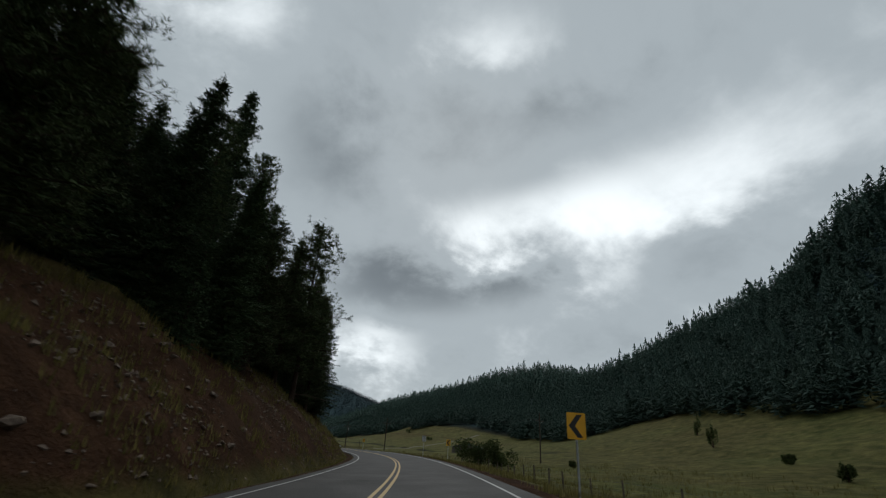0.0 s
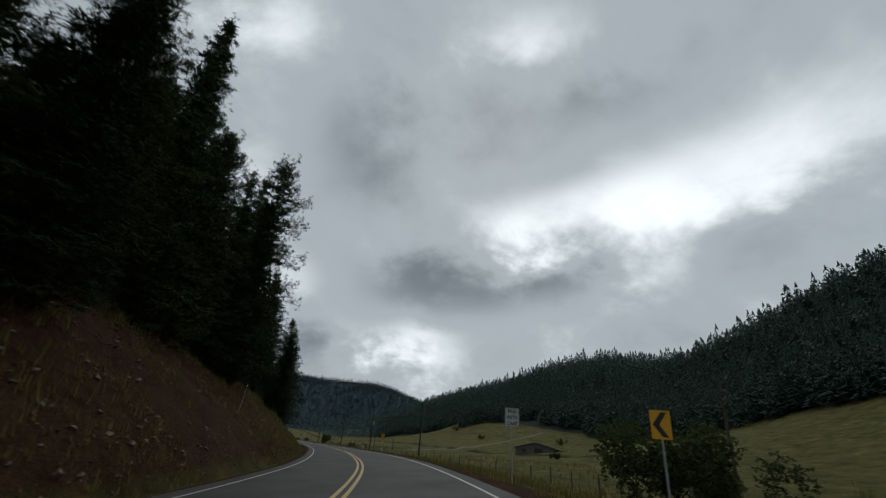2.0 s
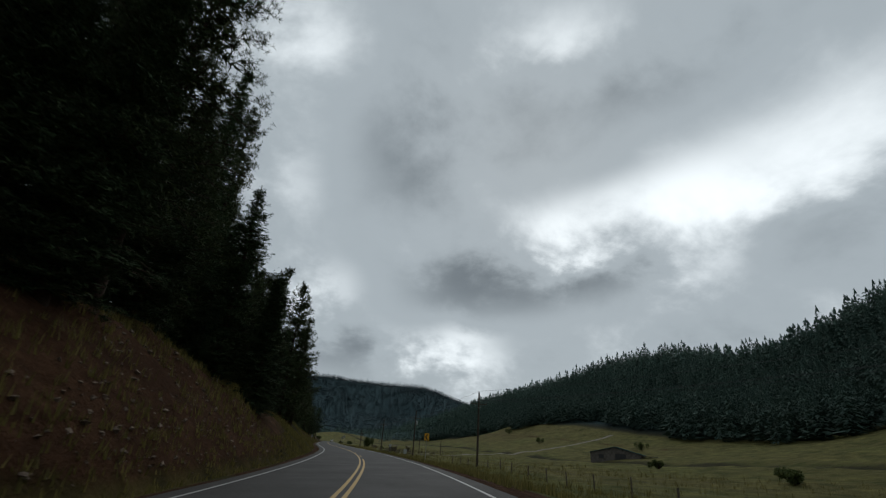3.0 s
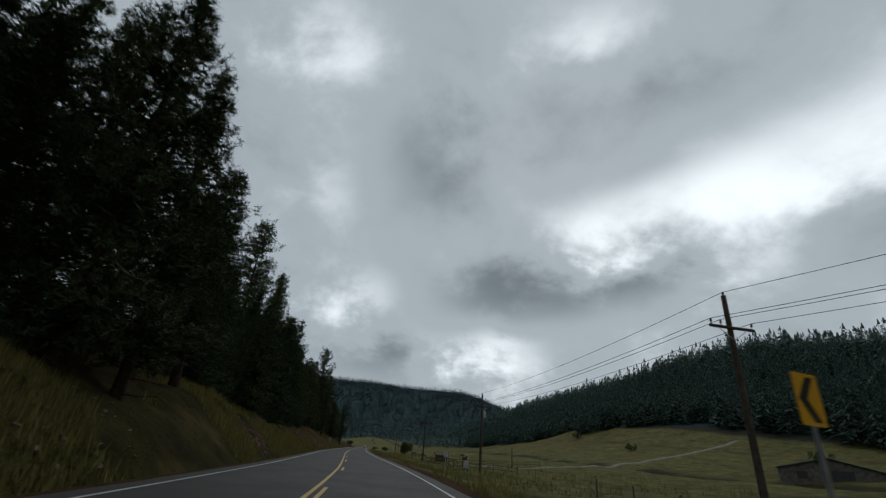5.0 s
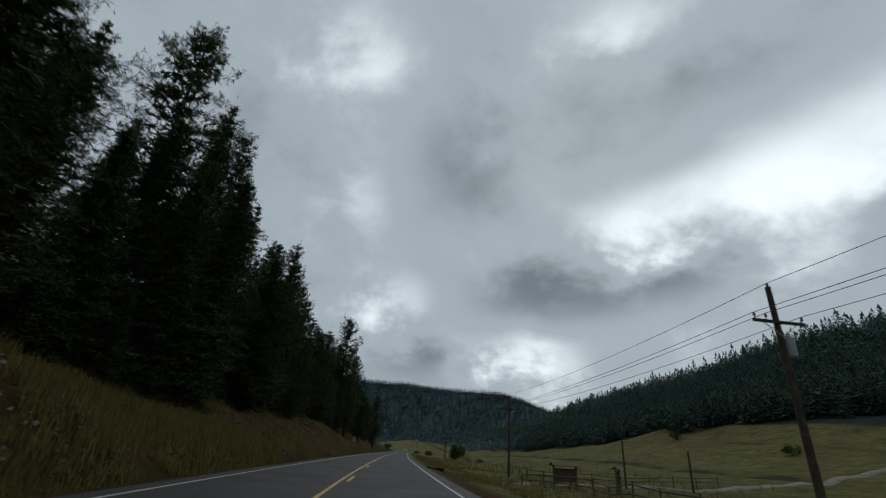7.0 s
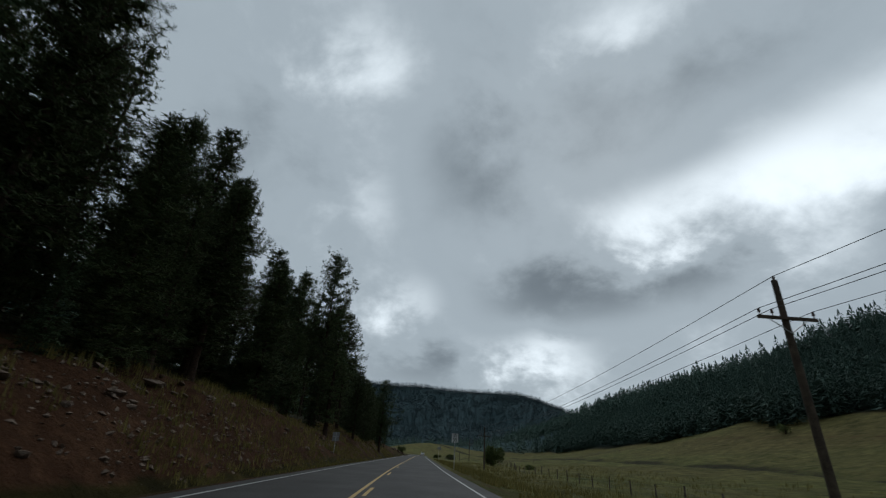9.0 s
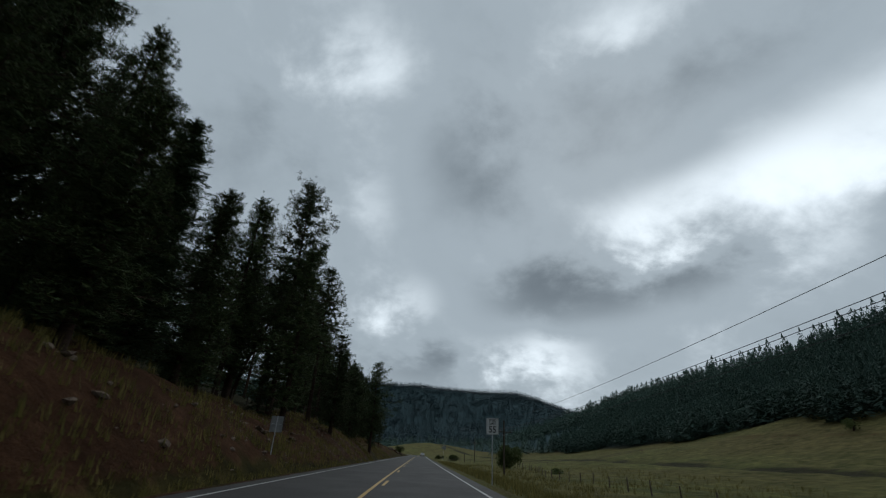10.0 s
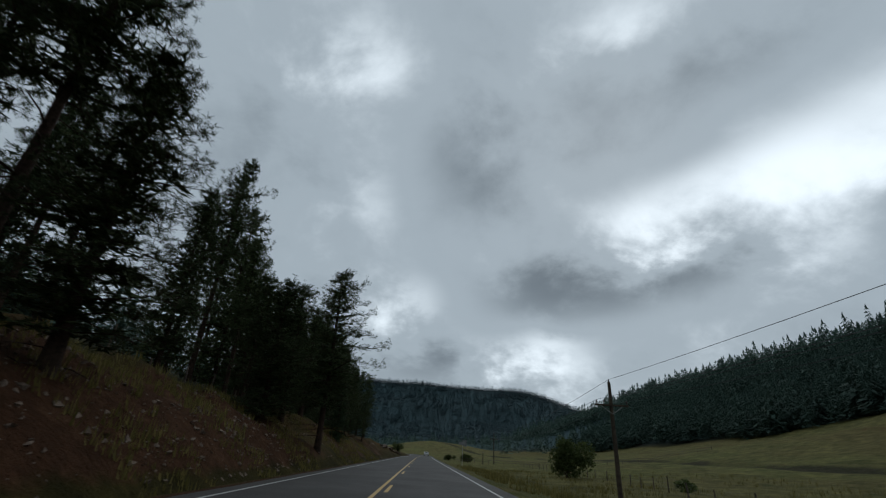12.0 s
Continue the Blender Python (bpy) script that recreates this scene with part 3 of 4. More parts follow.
    crown = mesh_object("crown", np.concatenate([np.array(wv), fv]), [*wf, *[tuple(int(q) + n for q in f) for f in ff]], [MAT_BARK, MAT_FIR if kind == "fir" else MAT_PINE], tree)
    crown.data.polygons.foreach_set("material_index", [0] * len(wf) + [1] * len(ff))
    tagged(tree, "tall dark green fir on the hillside" if kind == "fir" else "tall dark pine with tufted needles and rough bark", "tree", "roadside conifers")
    return tree, height


SHAPES = {
    "fir": [make_tree(11 + i, "fir", *q) for i, q in enumerate([(25, 4.2, 0.03), (30, 4.7, 0.05), (21, 3.9, 0.02)])],
    "pine": [make_tree(31 + i, "pine", *q) for i, q in enumerate([(24, 4.2, 0.10), (29, 4.6, 0.13), (20, 4.4, 0.05), (26, 4.1, 0.20)])],
    "broad_pine": [make_tree(47 + i, "pine", 24, 5.6, q) for i, q in enumerate((0.16, 0.24))],
    "open_pine": [make_tree(38, "pine", 22, 4.0, 0.42)],
    "leaning": [make_tree(41, "pine", 27, 4.3, 0.34, False, 0.16)],
    "bowed": [make_tree(44, "pine", 20, 3.4, 0.50, False, 0.36)],
    "back_fir": [make_tree(51 + i, "fir", *q, True) for i, q in enumerate([(25, 4.7, 0.02), (29, 5.0, 0.03), (19, 4.0, 0.02)])],
    "back_pine": [make_tree(61 + i, "pine", *q, True) for i, q in enumerate([(26, 4.8, 0.06), (21, 4.6, 0.05), (30, 5.0, 0.08)])],
}
USED = set()


def plant(kind, which, x, y, top, turn, stout=1.25):
    """Stands a tree of that shape on the ground so that its tip is at the height top."""
    which %= len(SHAPES[kind])
    src, h0 = SHAPES[kind][which]
    z = float(land(x, y)) - 0.15
    tall = (top - z) / h0
    wide = max(tall, 0.25 * tall + 0.72) if tall > 0.4 else tall * stout
    m = pose(x, y, z, 0, 0, turn) @ Matrix.Diagonal((wide, wide, tall, 1))
    if (kind, which) in USED:
        ob = copy_thing(src, Matrix.Identity(4))
        ob.matrix_basis = m
        return ob
    USED.add((kind, which))
    src.matrix_basis = m
    return src


# the trees that stand out against the sky: shape, x, y, height of the tip
LANDMARKS = [
    ("fir", -16.8, -64.1, 27.8), ("pine", -18.4, -58, 27), ("pine", -9.2, -6, 20.5), ("pine", -13, -3, 23), ("pine", -15.8, -1, 23.6), ("bowed", -19, 126, 22), ("broad_pine", -21, -92, 23),
    ("fir", -16.2, -75.5, 17.5), ("broad_pine", -12.7, -48.2, 27.3), ("pine", -15.8, -46.5, 26), ("pine", -15.4, -61.3, 20), ("pine", -22.1, -58.6, 25.5), ("fir", -8.8, -30.6, 13.5), ("pine", -11.1, -18.5, 17.5),
    ("pine", -21.7, 30.2, 32), ("pine", -19.6, 33.5, 28), ("broad_pine", -21.1, 51.8, 37), ("pine", -15.9, 50.4, 26.5), ("fir", -12.6, 49.4, 19), ("pine", -15.5, 74.5, 24.8), ("pine", -22, 39, 27.5),
    ("pine", -32, 50, 34), ("pine", -22, 98.5, 31), ("pine", -21.6, 104.4, 29), ("pine", -16.4, 103.6, 20), ("fir", -14.4, 101, 18), ("pine", -28.6, 102.4, 35), ("pine", -17.4, 118.9, 23.4),
    ("broad_pine", -14.3, 123.8, 28.8), ("pine", -18.5, 123.5, 25), ("open_pine", -12.4, 131, 21), ("broad_pine", -7.8, 154.2, 14.2), ("pine", -9.9, 131.5, 13.2), ("fir", -31.3, -111, 22), ("fir", -35.7, -104, 24),
    ("fir", -30.8, -97, 33), ("fir", -26, -77, 26), ("fir", -23.3, -86, 19.5), ("pine", -28.3, -90, 30.5), ("pine", -22.2, -81, 25), ("pine", -18.3, -83, 17.5), ("fir", -17.3, -65, 18),
    ("pine", -18.4, -58, 24.5), ("pine", -20.4, -52, 22), ("pine", -7.8, -4, 16.5), ("pine", -12.3, -8, 16), ("leaning", -17, 6, 27), ("pine", -8.8, 3, 16.5), ("pine", -17.2, 57, 28.5),
    ("pine", -27, 48, 32), ("pine", -18.6, 77, 25.5), ("pine", -15.8, 81.5, 18.5), ("pine", -22, 83, 24.5), ("pine", -15.4, 90, 19), ("pine", -18.2, 96, 23.5), ("pine", -13.4, 87, 17),
    ("pine", -15.2, 108, 17.5), ("pine", -11.6, 119, 18.5), ("pine", -10.5, 149.5, 11.5), ("pine", -12.4, 160, 15), ("fir", -9.4, 170, 9.5), ("pine", -10, 197, 10), ("pine", -13.8, 186, 16.5),
    ("fir", -22.7, -47.4, 27.5), ("pine", -23.8, -43.4, 32.5), ("fir", -14.4, -53.4, 19), ("pine", -19.3, -43.4, 32), ("fir", -12.6, -51.4, 21), ("fir", -23.9, -56.8, 27.5), ("pine", -22.1, -54.8, 28),
    ("fir", -28.6, 110.2, 33), ("pine", -27.1, 112.2, 33), ("fir", -28.2, -85.9, 27), ("pine", -23, -93.4, 19.5), ("fir", -26.3, -73.9, 33), ("pine", -20.6, 90.3, 25.5), ("fir", -16.7, -29.4, 36),
    ("pine", -17.2, -71.7, 21.5),
]


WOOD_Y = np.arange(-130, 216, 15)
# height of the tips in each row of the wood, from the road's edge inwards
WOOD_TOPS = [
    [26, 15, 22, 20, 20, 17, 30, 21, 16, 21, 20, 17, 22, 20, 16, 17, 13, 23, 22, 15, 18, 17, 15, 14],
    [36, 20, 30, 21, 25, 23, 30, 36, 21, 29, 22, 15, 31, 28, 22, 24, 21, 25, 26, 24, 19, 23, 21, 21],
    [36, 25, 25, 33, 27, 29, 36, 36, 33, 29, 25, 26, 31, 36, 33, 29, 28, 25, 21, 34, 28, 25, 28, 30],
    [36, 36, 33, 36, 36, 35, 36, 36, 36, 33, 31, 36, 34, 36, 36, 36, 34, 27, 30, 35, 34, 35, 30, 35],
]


def left_wood():
    rng = random.Random(5)
    placed = []
    for i, (kind, x, y, top) in enumerate(LANDMARKS):
        plant(kind, i, x, y, top, 0 if kind in ("leaning", "bowed") else 67 * i)
        placed.append((x, y))
    rows = ((12.2, 5.0), (16.2, 5.2), (21.5, 6.4), (28, 8.5))
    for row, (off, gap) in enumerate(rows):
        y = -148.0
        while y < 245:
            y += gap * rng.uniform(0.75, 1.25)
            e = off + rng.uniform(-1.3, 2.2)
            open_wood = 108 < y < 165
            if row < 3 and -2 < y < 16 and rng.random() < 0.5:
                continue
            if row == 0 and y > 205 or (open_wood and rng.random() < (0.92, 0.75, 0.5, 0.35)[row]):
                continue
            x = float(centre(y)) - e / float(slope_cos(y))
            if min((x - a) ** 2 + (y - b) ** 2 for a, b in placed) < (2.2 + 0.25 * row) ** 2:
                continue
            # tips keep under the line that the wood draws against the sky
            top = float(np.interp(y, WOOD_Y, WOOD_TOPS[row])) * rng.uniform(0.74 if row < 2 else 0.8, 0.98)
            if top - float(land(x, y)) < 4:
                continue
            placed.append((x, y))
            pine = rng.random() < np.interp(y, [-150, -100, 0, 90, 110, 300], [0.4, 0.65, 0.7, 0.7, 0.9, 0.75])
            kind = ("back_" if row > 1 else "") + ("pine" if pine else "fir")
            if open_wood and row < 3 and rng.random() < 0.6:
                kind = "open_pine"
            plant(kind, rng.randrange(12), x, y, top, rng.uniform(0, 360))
    # firs close the wood above the bend
    for k in range(16):
        y = rng.uniform(-128, -98)
        x = float(centre(y)) - rng.uniform(14, 24) / float(slope_cos(y))
        if min((x - a) ** 2 + (y - b) ** 2 for a, b in placed) > 2.0:
            placed.append((x, y))
            plant("back_fir", k, x, y, float(land(x, y)) + rng.uniform(7, 13), 40 * k)
    # young firs fill the edge of the wood down to the bank
    y = -150.0
    while y < 190:
        y += rng.uniform(4.0, 9.0)
        if 100 < y < 160 and rng.random() < 0.92:
            continue
        x = float(centre(y)) - rng.uniform(10.6, 14.5) / float(slope_cos(y))
        if min((x - a) ** 2 + (y - b) ** 2 for a, b in placed) < 1.6 ** 2:
            continue
        placed.append((x, y))
        tagged(plant("back_fir", rng.randrange(12), x, y, float(land(x, y)) + rng.uniform(3.5, 7.5), rng.uniform(0, 360)), "young dark fir at the edge of the wood")
    # firs under the taller pines where the cut ends
    for k, (x, y, top) in enumerate(((-17.6, 113.2, 13.5), (-20, 118.5, 14.5))):
        plant("fir", k, x, y, top, 80 * k)


left_wood()


def far_wood():
    """The wooded far slope, the valley's end and the mountain: small ragged firs."""
    rng = np.random.RandomState(3)
    dist = lambda x, y: x - centre(y)
    edge = lambda x, y: far_slope(y)[1] + (lump(x, y, 35, 8) - 0.5) * 26

    def scatter(n, x0, x1, y0, y1, keep, h0, h1):
        x, y = rng.uniform(x0, x1, n), rng.uniform(y0, y1, n)
        k = keep(x, y)
        x, y = x[k], y[k]
        h = rng.uniform(h0, h1, len(x)) * (0.6 + 0.55 * rng.rand(len(x)) ** 1.5) * np.where(rng.rand(len(x)) < 0.06, 1.22, 1.0)
        return np.stack([x, y, land(x, y), h], 1)

    def cones(name, p, tiers, points, label, mat=MAT_FAR, foot=0.25, stout=1.0):
        """Each tree: whorls of ragged drooping sprays round a stem; the lowest boughs are lost in the wood."""
        n = len(p)
        V = []
        slim = rng.uniform(0.75, 1.3, (n, 1))
        blunt = rng.uniform(0.55, 1.0, (n, 1))
        lean = rng.normal(0, 0.025, (n, 2))
        for t in range(tiers):
            f = t / (tiers - 1)
            up = foot + (0.93 - foot) * f + rng.uniform(-0.04, 0.04, (n, points))
            a = rng.rand(n)[:, None] * 6.28 + np.arange(points)[None] * (6.28 / points) + rng.normal(0, 0.3, (n, points))
            rr = (p[:, 3:4] * 0.7 + 4.0) * (0.20 * (1 - f) ** blunt + 0.03) * rng.uniform(0.45, 1.4, (n, points)) * slim * stout
            half = 3.14 / points * rng.uniform(0.45, 1.0, (n, points)) * stout
            cx, cy = p[:, 0:1] + lean[:, 0:1] * p[:, 3:4] * up, p[:, 1:2] + lean[:, 1:2] * p[:, 3:4] * up
            ring = lambda ang, q, z: np.stack([cx + np.cos(ang) * q, cy + np.sin(ang) * q, p[:, 2:3] + p[:, 3:4] * np.minimum(z, 1.0)], 2)
            tip = ring(a, rr, up - rng.uniform(-0.01, 0.05, (n, points)))
            s1 = ring(a - half, rr * rng.uniform(0.15, 0.6, (n, points)), up + rng.uniform(0.01, 0.055, (n, points)))
            s2 = ring(a + half, rr * rng.uniform(0.15, 0.6, (n, points)), up + rng.uniform(0.01, 0.055, (n, points)))
            V.append(np.stack([tip, s2, s1], 2).reshape(-1, 3))
        # the leader at the tip
        h = p[:, 2] + p[:, 3]
        x, y, w = p[:, 0] + lean[:, 0] * p[:, 3], p[:, 1] + lean[:, 1] * p[:, 3], 0.045 * p[:, 3]
        for dx, dy in ((1, 0), (0, 1)):
            V.append(np.stack([np.stack([x, y, h + 0.01 * p[:, 3]], 1), np.stack([x - w * dx, y - w * dy, h - 0.16 * p[:, 3]], 1), np.stack([x + w * dx, y + w * dy, h - 0.16 * p[:, 3]], 1)], 1).reshape(-1, 3))
        v = np.concatenate(V)
        ob = mesh_object(name, v, np.arange(len(v)).reshape(-1, 3), mat)
        tagged(ob, label, "forest", kind="stuff")

    near = scatter(21000, 70, 330, -170, 440, lambda x, y: (dist(x, y) > edge(x, y)) & (dist(x, y) < edge(x, y) + 75), 9, 15)
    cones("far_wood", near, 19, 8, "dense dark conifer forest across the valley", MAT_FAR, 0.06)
    deep = scatter(24000, 120, 460, -190, 760, lambda x, y: (dist(x, y) > edge(x, y) + 68) & (dist(x, y) < edge(x, y) + 175), 9, 15)
    end = scatter(1500, -160, 420, 400, 900, lambda x, y: (np.hypot(x - 8, (y - 530) * 0.7) > 46) & (np.abs(dist(x, y)) > 16) & ((dist(x, y) > 60) | (y > 470) | (dist(x, y) < -14)), 9, 15)
    behind = scatter(2600, -230, 10, -160, 640, lambda x, y: (dist(x, y) < -34) & (dist(x, y) > -150) & ((y < 95) | (y > 215) | (dist(x, y) < -40)), 10, 17)
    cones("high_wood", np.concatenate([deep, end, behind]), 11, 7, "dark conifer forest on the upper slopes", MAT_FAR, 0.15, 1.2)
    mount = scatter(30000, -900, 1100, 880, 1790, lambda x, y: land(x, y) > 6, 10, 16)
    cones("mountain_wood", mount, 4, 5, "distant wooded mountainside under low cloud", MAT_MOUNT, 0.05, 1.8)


far_wood()


# ---- roadside things ----
def box_part(name, size, at, mat, parent, bevel=0.0, turn=0.0):
    """A box with rounded edges, centred at a place in its parent's space."""
    bm = bmesh.new()
    bmesh.ops.create_cube(bm, size=1.0)
    bmesh.ops.scale(bm, vec=size, verts=bm.verts)
    if bevel:
        bmesh.ops.bevel(bm, geom=bm.edges[:], offset=bevel, segments=2, affect="EDGES")
    bmesh.ops.rotate(bm, cent=(0, 0, 0), matrix=Matrix.Rotation(radians(turn), 3, "Z"), verts=bm.verts)
    bmesh.ops.translate(bm, vec=at, verts=bm.verts)
    me = bpy.data.meshes.new(name)
    bm.to_mesh(me)
    bm.free()
    me.materials.append(mat)
    ob = new(name, me)
    ob.parent = parent
    return ob


def tube_part(name, path, radii, mat, parent, sides=10):
    v, f = tube(path, radii, sides, True)
    return mesh_object(name, v, f, mat, parent, False)


def plate_part(name, outline, thick, y, mat, parent):
    """A flat plate in the x-z plane, with its face towards -y."""
    n = len(outline)
    v = [(x, y, z) for x, z in outline] + [(x, y + thick, z) for x, z in outline]
    f = [tuple(range(n)), tuple(range(2 * n - 1, n - 1, -1))] + [(i, i + n, (i + 1) % n + n, (i + 1) % n) for i in range(n)]
    return mesh_object(name, v, f, mat, parent)


def rounded(w, h, r, z0, seg=4):
    pts = []
    for cx, cz, a0 in ((w / 2 - r, h - r, 0), (-w / 2 + r, h - r, 90), (-w / 2 + r, r, 180), (w / 2 - r, r, 270)):
        for k in range(seg + 1):
            a = radians(a0 + 90 * k / seg)
            pts.append((cx + r * math.cos(a), z0 + cz + r * math.sin(a)))
    return pts[::-1]


def words(text, size, at, parent, mat, squeeze=1.0):
    cu = bpy.data.curves.new("word", "FONT")
    cu.body, cu.size, cu.align_x, cu.align_y, cu.extrude, cu.offset = text, size, "CENTER", "CENTER", 0.001, size * 0.02
    tmp = new("word", cu)
    bpy.context.view_layer.update()
    me = bpy.data.meshes.new_from_object(tmp.evaluated_get(bpy.context.evaluated_depsgraph_get()))
    bpy.data.objects.remove(tmp)
    me.materials.clear()
    me.materials.append(mat)
    me.transform(pose(*at, 90) @ Matrix.Diagonal((squeeze, 1, 1, 1)))
    ob = new("lettering", me)
    ob.parent = parent
    return ob


def base_at(x, y, turn=0.0, dz=0.0, tilt=0.0):
    return pose(x, y, float(land(x, y)) - 0.05 + dz, tilt, 0, turn)


def channel_post(parent, height, back=0.03):
    return tube_part("post", [(0, back, -0.4), (0, back, height)], [0.032, 0.032], MAT_STEEL, parent, 4)


def sign_base(name, x, y, turn, label):
    ob = new(name)
    ob.matrix_basis = base_at(x, y, turn)
    return tagged(ob, label, "road sign")


def chevron(x, y, turn, low):
    s = sign_base("chevron_sign", x, y, turn, "yellow curve sign with a black arrow on a steel post")
    s["group"] = "curve signs"
    w, h = 0.54, 0.70
    z0 = low - float(land(x, y)) + 0.05
    channel_post(s, z0 + h)
    plate_part("plate", rounded(w, h, 0.035, z0), 0.006, 0.0, MAT_SIGN_YELLOW, s)
    m, t = z0 + h / 2, 0.16
    a = [(-0.22, m), (0.02, z0 + h - 0.05), (0.02 + t, z0 + h - 0.05), (-0.20 + t, m), (0.02 + t, z0 + 0.05), (0.02, z0 + 0.05)]
    plate_part("arrow", a[::-1], 0.003, -0.004, MAT_SIGN_BLACK, s)
    return s


chevron(-17.25, -126.4, -20, 1.66)
chevron(0.9, -80.5, -16, 1.70)
chevron(7.4, -17.2, 14, 1.78)


def white_sign(x, y, turn, low, lines, label):
    s = sign_base("regulatory_sign", x, y, turn, label)
    w, h = 0.61, 0.76
    z0 = low - float(land(x, y)) + 0.05
    channel_post(s, z0 + h)
    plate_part("plate", rounded(w, h, 0.045, z0), 0.006, 0.0, MAT_SIGN_WHITE, s)
    rim_out, rim_in = rounded(w - 0.03, h - 0.03, 0.035, z0 + 0.015), rounded(w - 0.055, h - 0.055, 0.028, z0 + 0.0275)
    n = len(rim_out)
    v = [(a, -0.003, b) for a, b in rim_out + rim_in]
    mesh_object("border", v, [(i, (i + 1) % n, (i + 1) % n + n, i + n) for i in range(n)], MAT_SIGN_BLACK, s)
    for text, size, dz, sq in lines:
        words(text, size, (0, -0.004, z0 + dz), s, MAT_SIGN_BLACK, sq)
    return s


white_sign(0.8, -72.5, -14, 2.10, [("PASS", 0.20, 0.62, 0.88), ("WITH", 0.20, 0.38, 0.88), ("CARE", 0.20, 0.14, 0.88)], "white pass-with-care sign on a steel post")
white_sign(3.15, 103.4, 0, 2.12, [("SPEED", 0.155, 0.645, 0.9), ("LIMIT", 0.155, 0.50, 0.9), ("55", 0.42, 0.22, 0.9)], "white speed limit sign reading 55 on a steel post")


def sign_seen_from_behind(x, y, turn, low, w, h, label, mat):
    s = sign_base("turned_sign", x, y, turn, label)
    z0 = low - float(land(x, y)) + 0.05
    tube_part("post", [(0, -0.03, -0.4), (0, -0.03, z0 + h)], [0.032, 0.032], MAT_STEEL, s, 4)
    plate_part("plate", rounded(w, h, 0.04, z0), 0.006, 0.0, mat, s)
    box_part("brace", (w * 0.8, 0.02, 0.03), (0, -0.012, z0 + h * 0.5), MAT_STEEL, s)


sign_seen_from_behind(-7.75, 104.9, 6, 1.70, 0.61, 0.76, "dull grey back of a road sign beside the bank", MAT_SIGN_BACK)
sign_seen_from_behind(8.2, 17.5, 0, 0.75, 0.34, 0.44, "small pale sign back on a dark post", MAT_SIGN_WHITE)


def pennant_sign(x, y, turn, middle):
    """The bare back of a long pennant-shaped sign that faces the other way."""
    s = sign_base("pennant_sign", x, y, turn, "grey back of a pennant road sign on a post")
    z0 = middle - float(land(x, y))
    channel_post(s, z0 + 0.46)
    plate_part("plate", [(-0.62, z0), (0.48, z0 - 0.45), (0.52, z0 - 0.42), (0.52, z0 + 0.42), (0.48, z0 + 0.45)], 0.006, 0.0, MAT_SIGN_BACK, s)
    box_part("brace", (0.7, 0.02, 0.03), (0.12, -0.012, z0 + 0.02), MAT_STEEL, s)


pennant_sign(5.0, 184, -4, 2.55)


def delineator(x, y, lean):
    s = new("marker_post")
    s.matrix_basis = base_at(x, y, 0, 0, 0) @ pose(0, 0, 0, 0, lean, 0)
    tube_part("post", [(0, 0, -0.3), (0, 0, 1.75)], [0.02, 0.018], MAT_STEEL, s, 4)
    plate_part("reflector", rounded(0.09, 0.16, 0.02, 1.6), 0.005, -0.03, MAT_SIGN_WHITE, s)
    tagged(s, "thin leaning steel marker post with pale reflector", "marker post")


delineator(-10.9, -57.5, 6)


# ---- power line ----
def power_pole(x, y, top, face, transformer=False):
    s = new("utility_pole")
    g = float(land(x, y))
    s.matrix_basis = pose(x, y, g, 0, 0, face)
    h = top - g
    tube_part("shaft", [(0, 0, -0.6), (0, 0, h * 0.5), (0, 0, h)], [0.16, 0.135, 0.105], MAT_POLE, s, 12)
    z = h - 1.55
    box_part("crossarm", (2.3, 0.10, 0.12), (0, -0.13, z), MAT_POLE, s, 0.012)
    for side in (-1, 1):
        tube_part("brace", [(side * 0.75, -0.14, z - 0.05), (side * 0.02, -0.14, z - 0.55)], [0.018, 0.018], MAT_STEEL, s, 4)
    ends = []
    for px in (-1.05, -0.55, 1.05):
        prof = [(0.02, 0.0), (0.02, 0.10), (0.055, 0.12), (0.055, 0.16), (0.035, 0.18), (0.05, 0.20), (0.04, 0.25), (0.015, 0.27)]
        tube_part("insulator", [(px, -0.13, z + 0.06 + b) for a, b in prof], [a for a, b in prof], MAT_GLASS_INS, s, 8)
        ends.append(s.matrix_basis @ Vector((px, -0.13, z + 0.32)))
    tube_part("insulator", [(0, 0, h), (0, 0, h + 0.12), (0, 0, h + 0.2)], [0.03, 0.055, 0.02], MAT_GLASS_INS, s, 8)
    ends.append(s.matrix_basis @ Vector((0, 0, h + 0.18)))
    if transformer:
        tube_part("transformer", [(0.34, 0, z - 1.35), (0.34, 0, z - 1.32), (0.34, 0, z - 0.62), (0.34, 0, z - 0.55)], [0.16, 0.19, 0.19, 0.14], MAT_CABINET, s, 12)
        tube_part("bushing", [(0.34, 0, z - 0.55), (0.34, 0, z - 0.32)], [0.035, 0.02], MAT_GLASS_INS, s, 6)
    tagged(s, "weathered wooden power pole with crossarm" + (" and grey transformer" if transformer else ""), "utility pole", "power line")
    return ends


POLES = [(35, -54, 9.6, 14, False), (16.9, -5.5, 8.6, 3, False), (15.8, 36.5, 8.35, 3, True), (13.3, 75.7, 7.9, 1, False), (12.3, 151.4, 6.25, 0, False), (20.5, 258, 7.2, -3, False)]
ENDS = [power_pole(*p) for p in POLES]
for a, b in zip(ENDS[:-1], ENDS[1:]):
    for p, q in zip(a, b):
        n = 14
        sag = 0.011 * (q - p).length
        path = [p.lerp(q, k / n) - Vector((0, 0, 4 * sag * (k / n) * (1 - k / n))) for k in range(n + 1)]
        w = tube_part("power_cable", path, [0.013] * (n + 1), MAT_WIRE, None, 4)
        tagged(w, "thin dark overhead cable hung between poles", "cable", "overhead cables")


